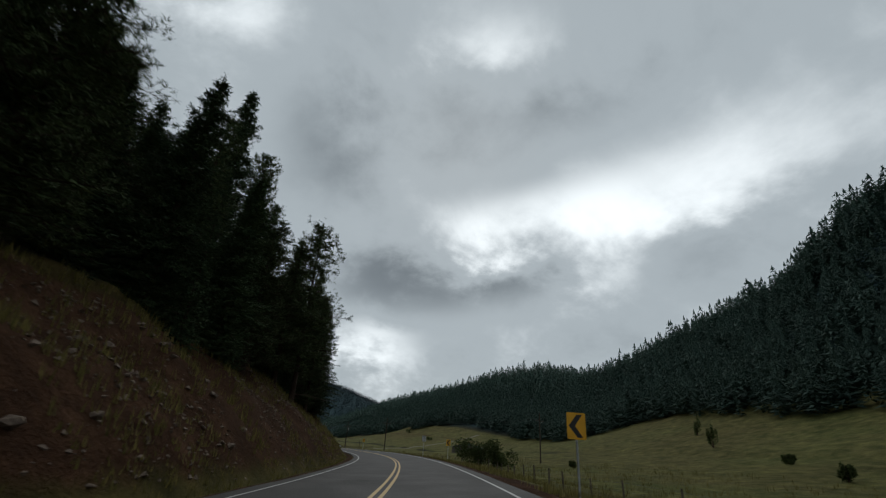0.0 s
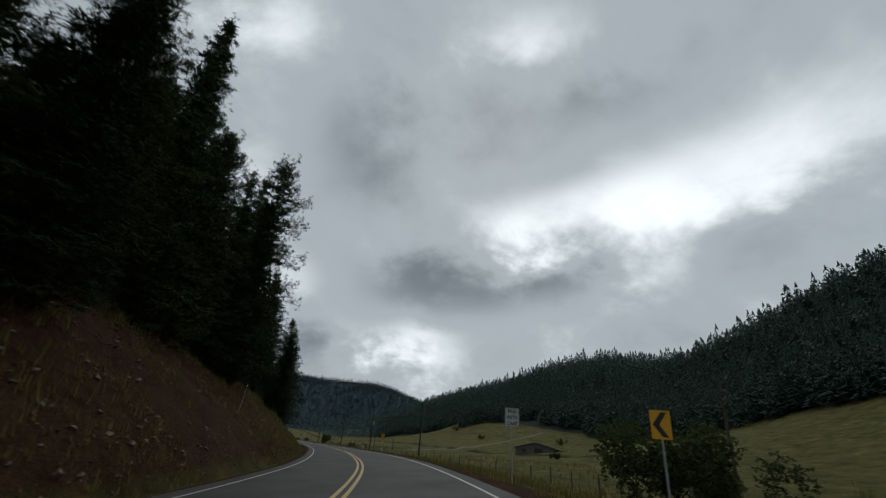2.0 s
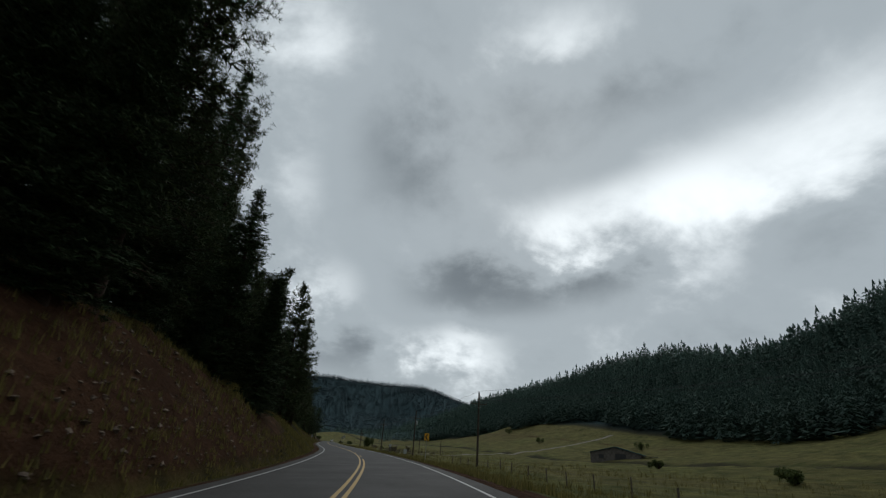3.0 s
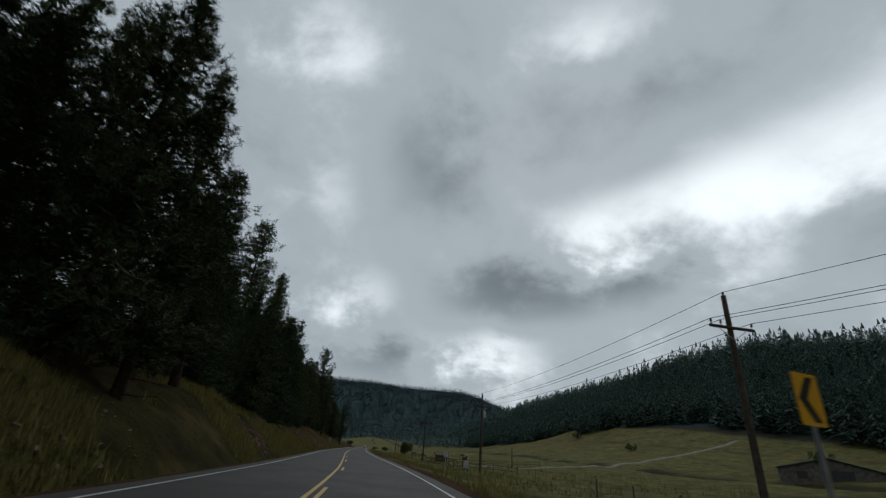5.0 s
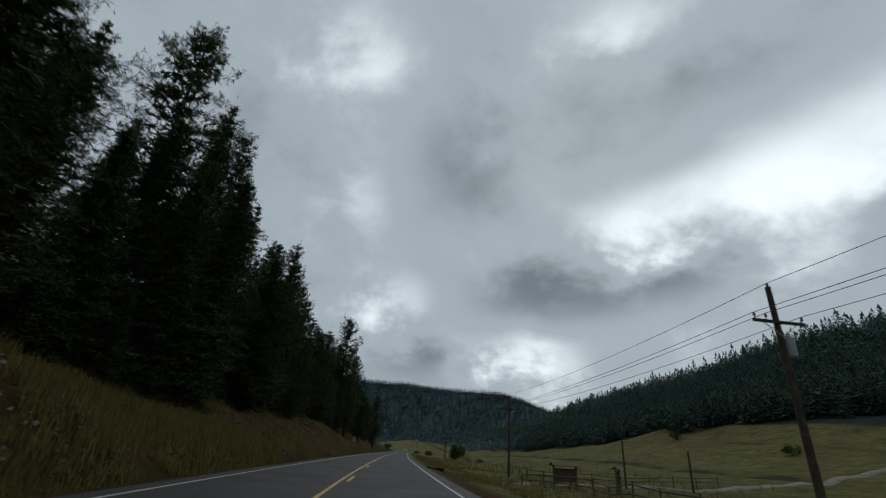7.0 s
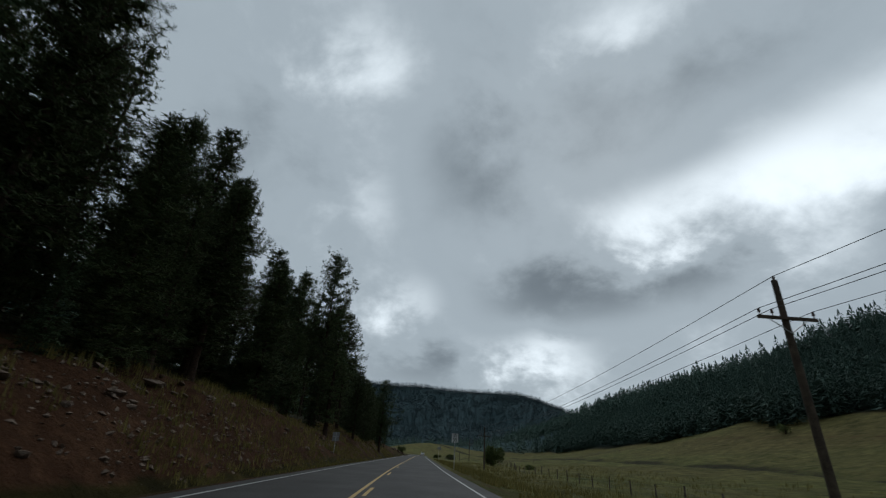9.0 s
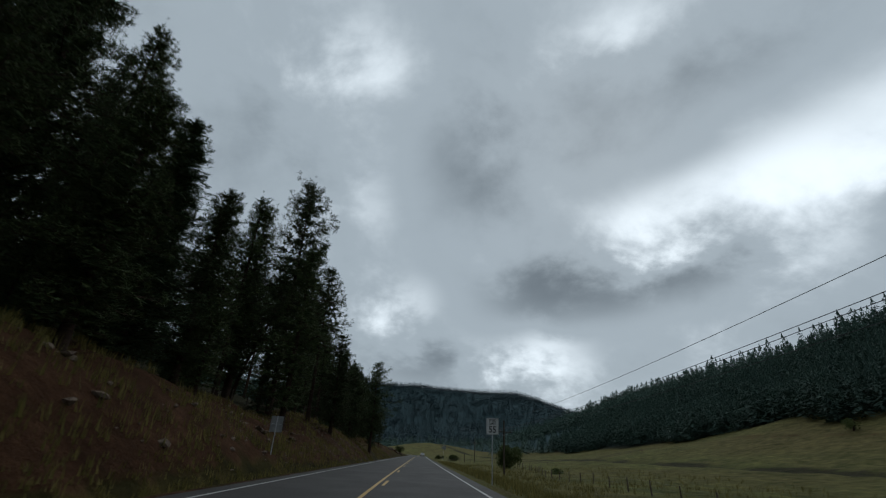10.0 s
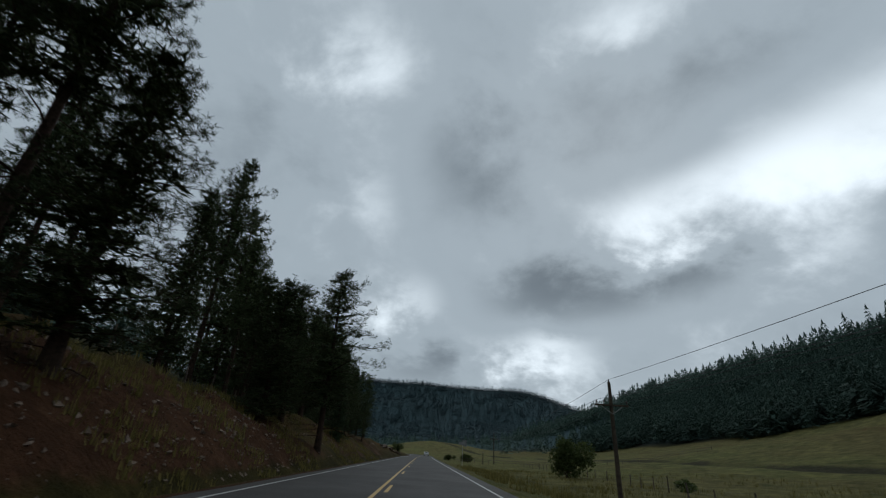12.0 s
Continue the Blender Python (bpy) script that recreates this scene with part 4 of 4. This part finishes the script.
def stub_pole(x, y, top):
    s = new("short_pole")
    g = float(land(x, y))
    s.matrix_basis = pose(x, y, g)
    tube_part("shaft", [(0, 0, -0.5), (0, 0, top - g)], [0.11, 0.085], MAT_POLE, s, 8)
    tube_part("cap", [(0, 0, top - g), (0, 0, top - g + 0.04)], [0.09, 0.05], MAT_STEEL, s, 8)
    tagged(s, "short dark wooden pole standing in the meadow", "pole", "meadow poles")


stub_pole(23.1, 67.3, 3.4)
stub_pole(29.0, 65.8, 2.9)
stub_pole(14.9, 239, 1.9)


# ---- fences ----
def fence_run(name, pts, gap, height, rails, label, wires=3, rail_mat=None):
    """Posts along a line, with wires or rails between them; it follows the ground."""
    fence = new(name)
    pts = [Vector(p) for p in pts]
    lens = [0.0]
    for a, b in zip(pts[:-1], pts[1:]):
        lens.append(lens[-1] + (b - a).length)
    fence.matrix_basis = pose(pts[0].x, pts[0].y, float(land(pts[0].x, pts[0].y)))
    org = fence.matrix_basis.translation
    rng = random.Random(len(name) + int(lens[-1]))
    tops = []
    for k in range(int(lens[-1] / gap) + 1):
        s = k * gap
        x, y = (float(np.interp(s, lens, [p[i] for p in pts])) for i in (0, 1))
        x, y = x + rng.uniform(-0.08, 0.08), y + rng.uniform(-0.2, 0.2)
        z = float(land(x, y))
        h = height * rng.uniform(0.88, 1.1)
        r = rng.uniform(0.05, 0.075)
        lean = Vector((rng.uniform(-0.06, 0.06), rng.uniform(-0.06, 0.06), 0))
        p = Vector((x, y, z)) - org
        tube_part("post", [p - Vector((0, 0, 0.3)), p + lean * 0.5 + Vector((0, 0, h * 0.5)), p + lean + Vector((0, 0, h))], [r, r * 0.95, r * 0.8], MAT_POST, fence, 6)
        tops.append((p, h))
    for f in rails:
        for (a, h1), (b, h2) in zip(tops[:-1], tops[1:]):
            tube_part("rail", [a + Vector((0, 0, h1 * f)), b + Vector((0, 0, h2 * f))], [0.045, 0.04], rail_mat or MAT_POST, fence, 6)
    for k in range(wires):
        f = 0.3 + 0.6 * k / max(wires - 1, 1)
        tube_part("wire", [a + Vector((0.06, 0, h * f)) for a, h in tops], [0.004] * len(tops), MAT_WIRE, fence, 3)
    return tagged(fence, label, "fence")


lane = lambda y, d: (float(centre(y)) + d / float(slope_cos(y)), y)
fence_run("wire_fence", [lane(-145, 11.5), lane(-110, 11), lane(-80, 15), lane(-50, 16.5), lane(-12, 17), lane(12, 17.5)], 4.6, 1.15, (), "wire fence on weathered wooden posts in grass")
fence_run("wire_fence", [(17.5, 84), (17.6, 120), (18, 150), (22, 172), (25, 215), (27, 250)], 4.2, 1.1, (), "wire fence on weathered wooden posts in grass")
fence_run("wire_fence", [lane(114, -15.5), lane(128, -14.5), lane(146, -13.5), lane(168, -12)], 3.4, 1.2, (), "wire fence on dark posts along the wooded slope")
fence_run("rail_fence", [(11.5, 62), (14.5, 55), (14.6, 44), (16.5, 38.5), (20.5, 36)], 2.9, 1.15, (0.45, 0.85), "low wooden rail fence beside the driveway", 0)
fence_run("rail_fence", [(14.8, 73), (19, 72), (27, 72.5), (40, 76)], 3.4, 1.05, (0.5, 0.88), "wooden rail fence across the meadow", 0)
fence_run("rail_fence", [(7.5, 262), (22, 252), (45, 246), (80, 250)], 4.5, 1.2, (0.5, 0.9), "pale rail fence at the far meadow", 0, MAT_BOARDS)


def meter_cabinet(x, y, turn):
    s = new("utility_cabinet")
    s.matrix_basis = base_at(x, y, turn)
    box_part("body", (0.62, 0.42, 0.85), (0, 0, 0.85), MAT_CABINET, s, 0.02)
    box_part("door", (0.54, 0.02, 0.74), (0, -0.22, 0.85), MAT_CABINET, s, 0.006)
    box_part("handle", (0.03, 0.03, 0.12), (0.2, -0.245, 0.85), MAT_STEEL, s, 0.006)
    box_part("lid", (0.68, 0.48, 0.04), (0, 0, 1.295), MAT_STEEL, s, 0.012)
    for px in (-0.24, 0.24):
        tube_part("leg", [(px, 0, -0.3), (px, 0, 0.44)], [0.04, 0.04], MAT_POST, s, 6)
    tagged(s, "pale grey metal utility cabinet on two legs", "cabinet")


meter_cabinet(14.2, 37.4, 8)


def notice_board(x, y, turn):
    """Two stout posts with a dark board and a small pitched roof."""
    s = new("notice_board")
    s.matrix_basis = base_at(x, y, turn)
    for px in (-1.0, 1.0):
        box_part("post", (0.16, 0.16, 2.0), (px, 0, 0.75), MAT_POST, s, 0.015)
    for k in range(5):
        box_part("board", (1.84, 0.04, 0.19), (0, 0, 0.62 + 0.2 * k), MAT_POLE, s, 0.008)
    for side in (-1, 1):
        v = [(-1.25, 0, 1.95), (1.25, 0, 1.95), (1.25, side * 0.42, 1.74), (-1.25, side * 0.42, 1.74)]
        v += [(a, b, c - 0.04) for a, b, c in v]
        mesh_object("roof_board", v, [(0, 1, 2, 3), (7, 6, 5, 4), (0, 4, 5, 1), (1, 5, 6, 2), (2, 6, 7, 3), (3, 7, 4, 0)], MAT_POST, s)
    tagged(s, "dark wooden notice board on two posts", "notice board")


notice_board(14.6, 60.0, 10)
notice_board(18.4, 58.5, 60)


def driveway():
    """A pale gravel lane that leaves the road and winds over the meadow."""
    pts = [(3.6, 56), (7.5, 61), (14, 66.5), (24, 69.5), (36, 71.5), (52.7, 80), (71, 88), (90, 93.8), (106, 99)]
    n = 90
    ctrl = np.array(pts, float)
    u = np.linspace(0, len(pts) - 1, n)
    i = np.clip(u.astype(int), 0, len(pts) - 2)
    f = (u - i)[:, None]
    p0, p1, p2, p3 = ctrl[np.maximum(i - 1, 0)], ctrl[i], ctrl[i + 1], ctrl[np.minimum(i + 2, len(pts) - 1)]
    c = 0.5 * (2 * p1 + (p2 - p0) * f + (2 * p0 - 5 * p1 + 4 * p2 - p3) * f ** 2 + (3 * p1 - p0 - 3 * p2 + p3) * f ** 3)
    t = np.gradient(c, axis=0)
    t /= np.linalg.norm(t, axis=1)[:, None]
    side = np.stack([-t[:, 1], t[:, 0]], 1)
    rows = []
    for w in (-1.0, -0.75, 0, 0.75, 1.0):
        q = c + side * w
        z = np.maximum(land(c[:, 0], c[:, 1]), land(q[:, 0], q[:, 1])) + (0.10 if abs(w) < 0.9 else -0.25)
        rows.append(np.stack([q[:, 0], q[:, 1], z], 1))
    v = np.concatenate(rows)
    ob = mesh_object("driveway", v, grid_faces(5, n), MAT_GRAVEL, smooth_faces=True)
    tagged(ob, "pale gravel driveway across the meadow", "road", kind="structure")


driveway()


# ---- buildings ----
def gable_house(name, x, y, turn, w, l, wall_h, roof_h, wall_mat, roof_mat, label, windows, dz=0.0):
    s = new(name)
    s.matrix_basis = base_at(x, y, turn, dz)
    v = [(-w / 2, -l / 2, -0.8), (w / 2, -l / 2, -0.8), (w / 2, l / 2, -0.8), (-w / 2, l / 2, -0.8),
         (-w / 2, -l / 2, wall_h), (w / 2, -l / 2, wall_h), (w / 2, l / 2, wall_h), (-w / 2, l / 2, wall_h),
         (0, -l / 2, wall_h + roof_h), (0, l / 2, wall_h + roof_h)]
    f = [(0, 1, 5, 8, 4), (2, 3, 7, 9, 6), (1, 2, 6, 5), (3, 0, 4, 7), (0, 3, 2, 1)]
    wall = mesh_object("wall", v, f, wall_mat, s)
    o, t = 0.35, 0.08
    for side in (-1, 1):
        k = roof_h / (w / 2)
        e, ez = side * (w / 2 + o), wall_h - o * k
        q = [(0, -l / 2 - o, wall_h + roof_h + t), (0, l / 2 + o, wall_h + roof_h + t), (e, l / 2 + o, ez + t), (e, -l / 2 - o, ez + t)]
        q += [(a, b, c - t + 0.01) for a, b, c in q]
        panel = mesh_object("roof", q, [(0, 1, 2, 3), (7, 6, 5, 4), (0, 4, 5, 1), (1, 5, 6, 2), (2, 6, 7, 3), (3, 7, 4, 0)], roof_mat, s)
        for m in range(int(l / 1.2) + 1):
            yy = -l / 2 + 1.2 * m
            tube_part("roof_rib", [(0.02 * side, yy, wall_h + roof_h + t + 0.01), (e, yy, ez + t + 0.01)], [0.03, 0.03], roof_mat, panel, 4)
    for face, px, pz, ww, hh in windows:
        if face == "front":
            win = box_part("window", (ww + 0.14, 0.06, hh + 0.14), (px, -l / 2 - 0.02, pz), MAT_POST, s, 0.01)
            box_part("pane", (ww, 0.02, hh), (px, -l / 2 - 0.055, pz), MAT_DARK, win)
        else:
            sgn = -1 if face == "left" else 1
            win = box_part("window", (0.06, ww + 0.14, hh + 0.14), (sgn * (w / 2 + 0.02), px, pz), MAT_POST, s, 0.01)
            box_part("pane", (0.02, ww, hh), (sgn * (w / 2 + 0.055), px, pz), MAT_DARK, win)
    return tagged(s, label, "barn")


barn = gable_house("barn", 67, 38, -42, 11.5, 8.0, 1.8, 1.4, MAT_BOARDS, MAT_TEAL, "low grey board barn with a teal metal roof", [("front", -3.2, 1.0, 1.2, 0.9), ("front", 1.2, 0.9, 2.4, 1.7), ("right", 0, 1.1, 1.2, 0.9)], -0.7)
for px in (6.3, 7.6, 8.9):
    box_part("porch_post", (0.14, 0.14, 2.3), (px, -3.4, 0.35), MAT_POST, barn, 0.01)
box_part("porch_roof", (3.4, 3.2, 0.09), (7.5, -2.2, 1.55), MAT_BOARDS, barn, 0.01)
box_part("porch_rail", (3.0, 0.06, 0.1), (7.5, -3.4, 0.75), MAT_PLASTER, barn, 0.01)


def far_car(x, y):
    car = new("car")
    car.matrix_basis = pose(x, y, 0.0)
    prof = [(-2.2, 0.35), (-2.25, 0.75), (-2.1, 0.95), (-1.5, 1.02), (-1.0, 1.42), (0.5, 1.46), (1.2, 1.0), (2.0, 0.86), (2.2, 0.6), (2.15, 0.35)]
    n = len(prof)
    v = [(sx * (0.86 if z < 1.1 else 0.70), yy, z) for sx in (-1, 1) for yy, z in prof]
    f = [tuple(range(n))[::-1], tuple(range(n, 2 * n))] + [(i, (i + 1) % n, (i + 1) % n + n, i + n) for i in range(n)]
    mesh_object("body", v, f, MAT_CAR, car)
    v = [(-0.66, -1.44, 1.08), (0.66, -1.44, 1.08), (0.60, -1.06, 1.38), (-0.60, -1.06, 1.38)]
    mesh_object("rear_window", [(a, b - 0.012, c + 0.012) for a, b, c in v] + v, [(0, 1, 2, 3), (0, 4, 5, 1), (2, 6, 7, 3)], MAT_DARK, car)
    for sx in (-1, 1):
        box_part("tail_light", (0.24, 0.05, 0.14), (sx * 0.66, -2.235, 0.82), MAT_RED, car, 0.01)
        for wy in (-1.35, 1.4):
            wheel = tube_part("wheel", [(sx * 0.66, wy, 0.33), (sx * 0.70, wy, 0.33), (sx * 0.86, wy, 0.33), (sx * 0.88, wy, 0.33)], [0.29, 0.33, 0.33, 0.29], MAT_TYRE, car, 14)
            tube_part("rim", [(sx * 0.875, wy, 0.33), (sx * 0.89, wy, 0.33)], [0.19, 0.17], MAT_STEEL, wheel, 10)
    tagged(car, "silver car far ahead on the wet road", "car")


far_car(float(centre(300)) + 1.8, 300)


# ---- bushes and small trees ----
def make_bush(name, x, y, wide, tall, seed, label, stems=9, count=900, size=0.22, group=""):
    """Many thin stems out of one foot, with leaf clumps in an uneven crown."""
    rng = np.random.RandomState(seed)
    b = new(name)
    b.matrix_basis = base_at(x, y)
    for k in range(stems):
        a = rng.rand() * 6.283
        r = wide * 0.5 * rng.uniform(0.3, 0.95)
        top = np.array([math.cos(a) * r, math.sin(a) * r, tall * rng.uniform(0.5, 0.95)])
        path = [np.zeros(3) + rng.normal(0, 0.12, 3) * [1, 1, 0], top * [0.35, 0.35, 0.5] + rng.normal(0, 0.08, 3), top]
        mesh_object("stem", *tube(path, [0.05, 0.035, 0.012], 4), MAT_BARK, b)
    # leaf clumps: a few overlapping lobes, denser towards their outsides
    lobes = rng.normal(0, 1, (stems, 3)) * [wide * 0.24, wide * 0.24, tall * 0.13] + [0, 0, tall * 0.5]
    pick = rng.randint(0, stems, count)
    way = rng.normal(0, 1, (count, 3))
    way /= np.linalg.norm(way, axis=1)[:, None]
    pts = lobes[pick] + way * rng.uniform(0.45, 1.0, (count, 1)) * [wide * 0.23, wide * 0.23, tall * 0.36]
    pts[:, 2] = np.clip(pts[:, 2], 0.05 * tall, None)
    fv, ff = tufts(rng, pts, rng.uniform(0.7, 1.3, count) * size, 6, 0.3)
    mesh_object("leaves", fv, ff, MAT_BUSH, b)
    tagged(b, label, "bush", group)


make_bush("roadside_bush", 11.6, -69.5, 6.0, 4.3, 71, "broad dark green bush beside the curve", 14, 2400, 0.22)
make_bush("roadside_bush", 15.2, -68.0, 4.0, 2.3, 72, "low dark green bush beside a larger one", 9, 1200, 0.22)
make_bush("meadow_bush", 18.0, 181, 5.6, 5.0, 74, "dense dark juniper bush in the meadow", 12, 1500, 0.3)
make_bush("roadside_bush", -7.6, 272, 3.0, 3.2, 73, "round dark bush above pale rocks", 7, 420, 0.28)
make_bush("meadow_bush", 24, 165, 2.2, 1.1, 75, "small dark bush by the fence", 6, 350, 0.2)
make_bush("meadow_bush", 13.5, 262, 4.5, 2.6, 76, "dark round bush by the far fence", 8, 700, 0.3)
make_bush("meadow_bush", 6.5, 240, 2.0, 1.6, 77, "small dark bush at the road's edge", 6, 350, 0.22)
for i, (x, y, w, h) in enumerate([(64, -72, 1.6, 4.6), (76, -60, 1.8, 3.6), (34, -108, 1.4, 1.8), (40, -30, 2.2, 1.6), (52, 4, 2.0, 1.5), (90, 60, 3.0, 2.6), (84, 118, 3.2, 2.4), (95, 180, 4, 3), (30, -70, 1.2, 1.2), (46, -96, 1.5, 1.6)]):
    make_bush("meadow_bush", x, y, w, h, 80 + i, "lone dark shrub in the meadow", 7, 380, 0.24, "meadow shrubs")


# ---- stones on the cut bank ----
def stones():
    rng = random.Random(9)
    shapes = []
    for k in range(6):
        bm = bmesh.new()
        bmesh.ops.create_icosphere(bm, subdivisions=1, radius=0.5)
        for v in bm.verts:
            v.co = Vector((v.co.x * 1.3, v.co.y, v.co.z * 0.65)) * rng.uniform(0.7, 1.2)
        me = bpy.data.meshes.new("rock")
        bm.to_mesh(me)
        bm.free()
        me.materials.append(MAT_ROCK)
        shapes.append(me)
    for k in range(225):
        y = rng.choice((rng.uniform(-135, -70), rng.uniform(62, 122), rng.uniform(-135, -100), rng.uniform(70, 118)))
        e = rng.uniform(6.0, 11.5)
        x = float(centre(y)) - e / float(slope_cos(y))
        s = 0.10 + 0.34 * rng.random() ** 3
        ob = new("rock", rng.choice(shapes))
        ob.matrix_basis = pose(x, y, float(land(x, y)) + s * 0.12, rng.uniform(-25, 25), rng.uniform(-25, 25), rng.uniform(0, 360)) @ Matrix.Scale(s, 4)
        tagged(ob, "pale broken rock lying on the red earth bank", "rock", "rocks on the bank")
    # broken ledges that stick out of the cut, and an outcrop farther along the road
    for y0, e0, count, big, run in ((74, 8.6, 9, 0.55, 3.5), (80, 9.4, 12, 0.75, 4.0), (111.5, 7.6, 12, 0.6, 3.5), (117, 9.2, 7, 0.5, 3.0), (232, 8.4, 16, 1.9, 11), (252, 6.6, 9, 1.4, 8)):
        for k in range(count):
            u = rng.uniform(-1, 1)
            y, e = y0 + u * run, e0 - u * 0.12 * run + rng.uniform(-0.5, 0.5)
            x = float(centre(y)) - e / float(slope_cos(y))
            s = big * rng.uniform(0.45, 1.1)
            ob = new("rock", rng.choice(shapes))
            ob.matrix_basis = pose(x, y, float(land(x, y)) + s * 0.08, rng.uniform(-10, 10), rng.uniform(8, 24), 90 + rng.uniform(-18, 18)) @ Matrix.Diagonal((s * 1.35, s * 0.8, s * 0.55, 1))
            tagged(ob, "pale rock slab sticking out of the bank", "rock", "rock ledges")


stones()


def rubble():
    """Small broken stones washed out of the cut, thick in some places and thin in others."""
    rng = np.random.RandomState(19)
    n = 26000
    y = rng.uniform(-145, 200, n)
    e = rng.uniform(5.3, 11.5, n)
    x = centre(y) - e / slope_cos(y)
    much = np.interp(y, [-145, -95, -70, -30, 40, 70, 120, 150, 200], [1, 1, 0.8, 0.5, 0.45, 0.8, 0.9, 0.5, 0.3])
    thick = lump(x, y, 5.5, 41) * 0.65 + lump(x, y, 1.6, 42) * 0.35
    k = (thick > 0.50) & (rng.rand(n) < much * np.clip((thick - 0.46) * 7, 0, 1))
    x, y = x[k], y[k]
    n = len(x)
    s = 0.03 + 0.10 * rng.rand(n) ** 2.2
    c = np.stack([x, y, land(x, y) + s * 0.15], 1)
    corner = np.array([[1, 0, 0], [0, 1, 0], [-1, 0, 0], [0, -1, 0], [0, 0, 0.7], [0, 0, -0.7]])
    turn = rng.rand(n) * 6.283
    v = corner[None] * rng.uniform(0.55, 1.35, (n, 6, 1)) + rng.normal(0, 0.18, (n, 6, 3))
    v = np.stack([v[..., 0] * np.cos(turn)[:, None] - v[..., 1] * np.sin(turn)[:, None], v[..., 0] * np.sin(turn)[:, None] + v[..., 1] * np.cos(turn)[:, None], v[..., 2] + v[..., 0] * 0.3], 2)
    v = (v * s[:, None, None] + c[:, None]).reshape(-1, 3)
    tri = np.array([[0, 1, 4], [1, 2, 4], [2, 3, 4], [3, 0, 4], [1, 0, 5], [2, 1, 5], [3, 2, 5], [0, 3, 5]])
    f = (np.arange(n)[:, None, None] * 6 + tri[None]).reshape(-1, 3)
    tagged(mesh_object("rubble", v, f, MAT_ROCK), "small pale stones scattered over the red bank", "rubble", kind="stuff")


rubble()


# ---- grass ----
def grass():
    rng = np.random.RandomState(12)
    xs, ys, hs = [], [], []
    for n, d0, d1, y0, y1, h in ((9000, 5.0, 8.5, -140, 175, 0.28), (9000, 8.0, 18, -140, 200, 0.36), (7000, -6.4, -4.9, -140, 190, 0.22), (13000, -12.5, -6.2, -140, 190, 0.36), (12000, -11.5, -5.0, -30, 66, 0.42), (5000, 18, 45, -120, 200, 0.45)):
        d, y = rng.uniform(d0, d1, n), rng.uniform(y0, y1, n)
        x = centre(y) + d / slope_cos(y)
        keep = lump(x, y, 2.3, 31) * 0.6 + lump(x, y, 9, 32) * 0.4 > 0.42
        xs.append(x[keep]); ys.append(y[keep]); hs.append(np.full(keep.sum(), h) * rng.uniform(0.6, 1.5, keep.sum()))
    x, y, h = np.concatenate(xs), np.concatenate(ys), np.concatenate(hs)
    c = np.stack([x, y, land(x, y) - 0.03], 1)
    per = 4
    c, h = np.repeat(c, per, 0), np.repeat(h, per)
    n = len(c)
    c = c + np.concatenate([rng.normal(0, 0.09, (n, 2)), np.zeros((n, 1))], 1)
    a = rng.rand(n) * 6.283
    side = np.stack([np.cos(a), np.sin(a), np.zeros(n)], 1) * (0.012 + 0.02 * rng.rand(n))[:, None]
    bend = np.stack([-np.sin(a), np.cos(a), np.zeros(n)], 1) * (h * rng.uniform(-0.5, 0.5, n))[:, None]
    tip = c + bend + np.stack([np.zeros(n), np.zeros(n), h], 1)
    v = np.stack([c - side, c + side, tip], 1).reshape(-1, 3)
    ob = mesh_object("grass", v, np.arange(n * 3).reshape(-1, 3), MAT_GRASS)
    tagged(ob, "tufts of green and dry yellow grass", "grass", kind="stuff")


grass()
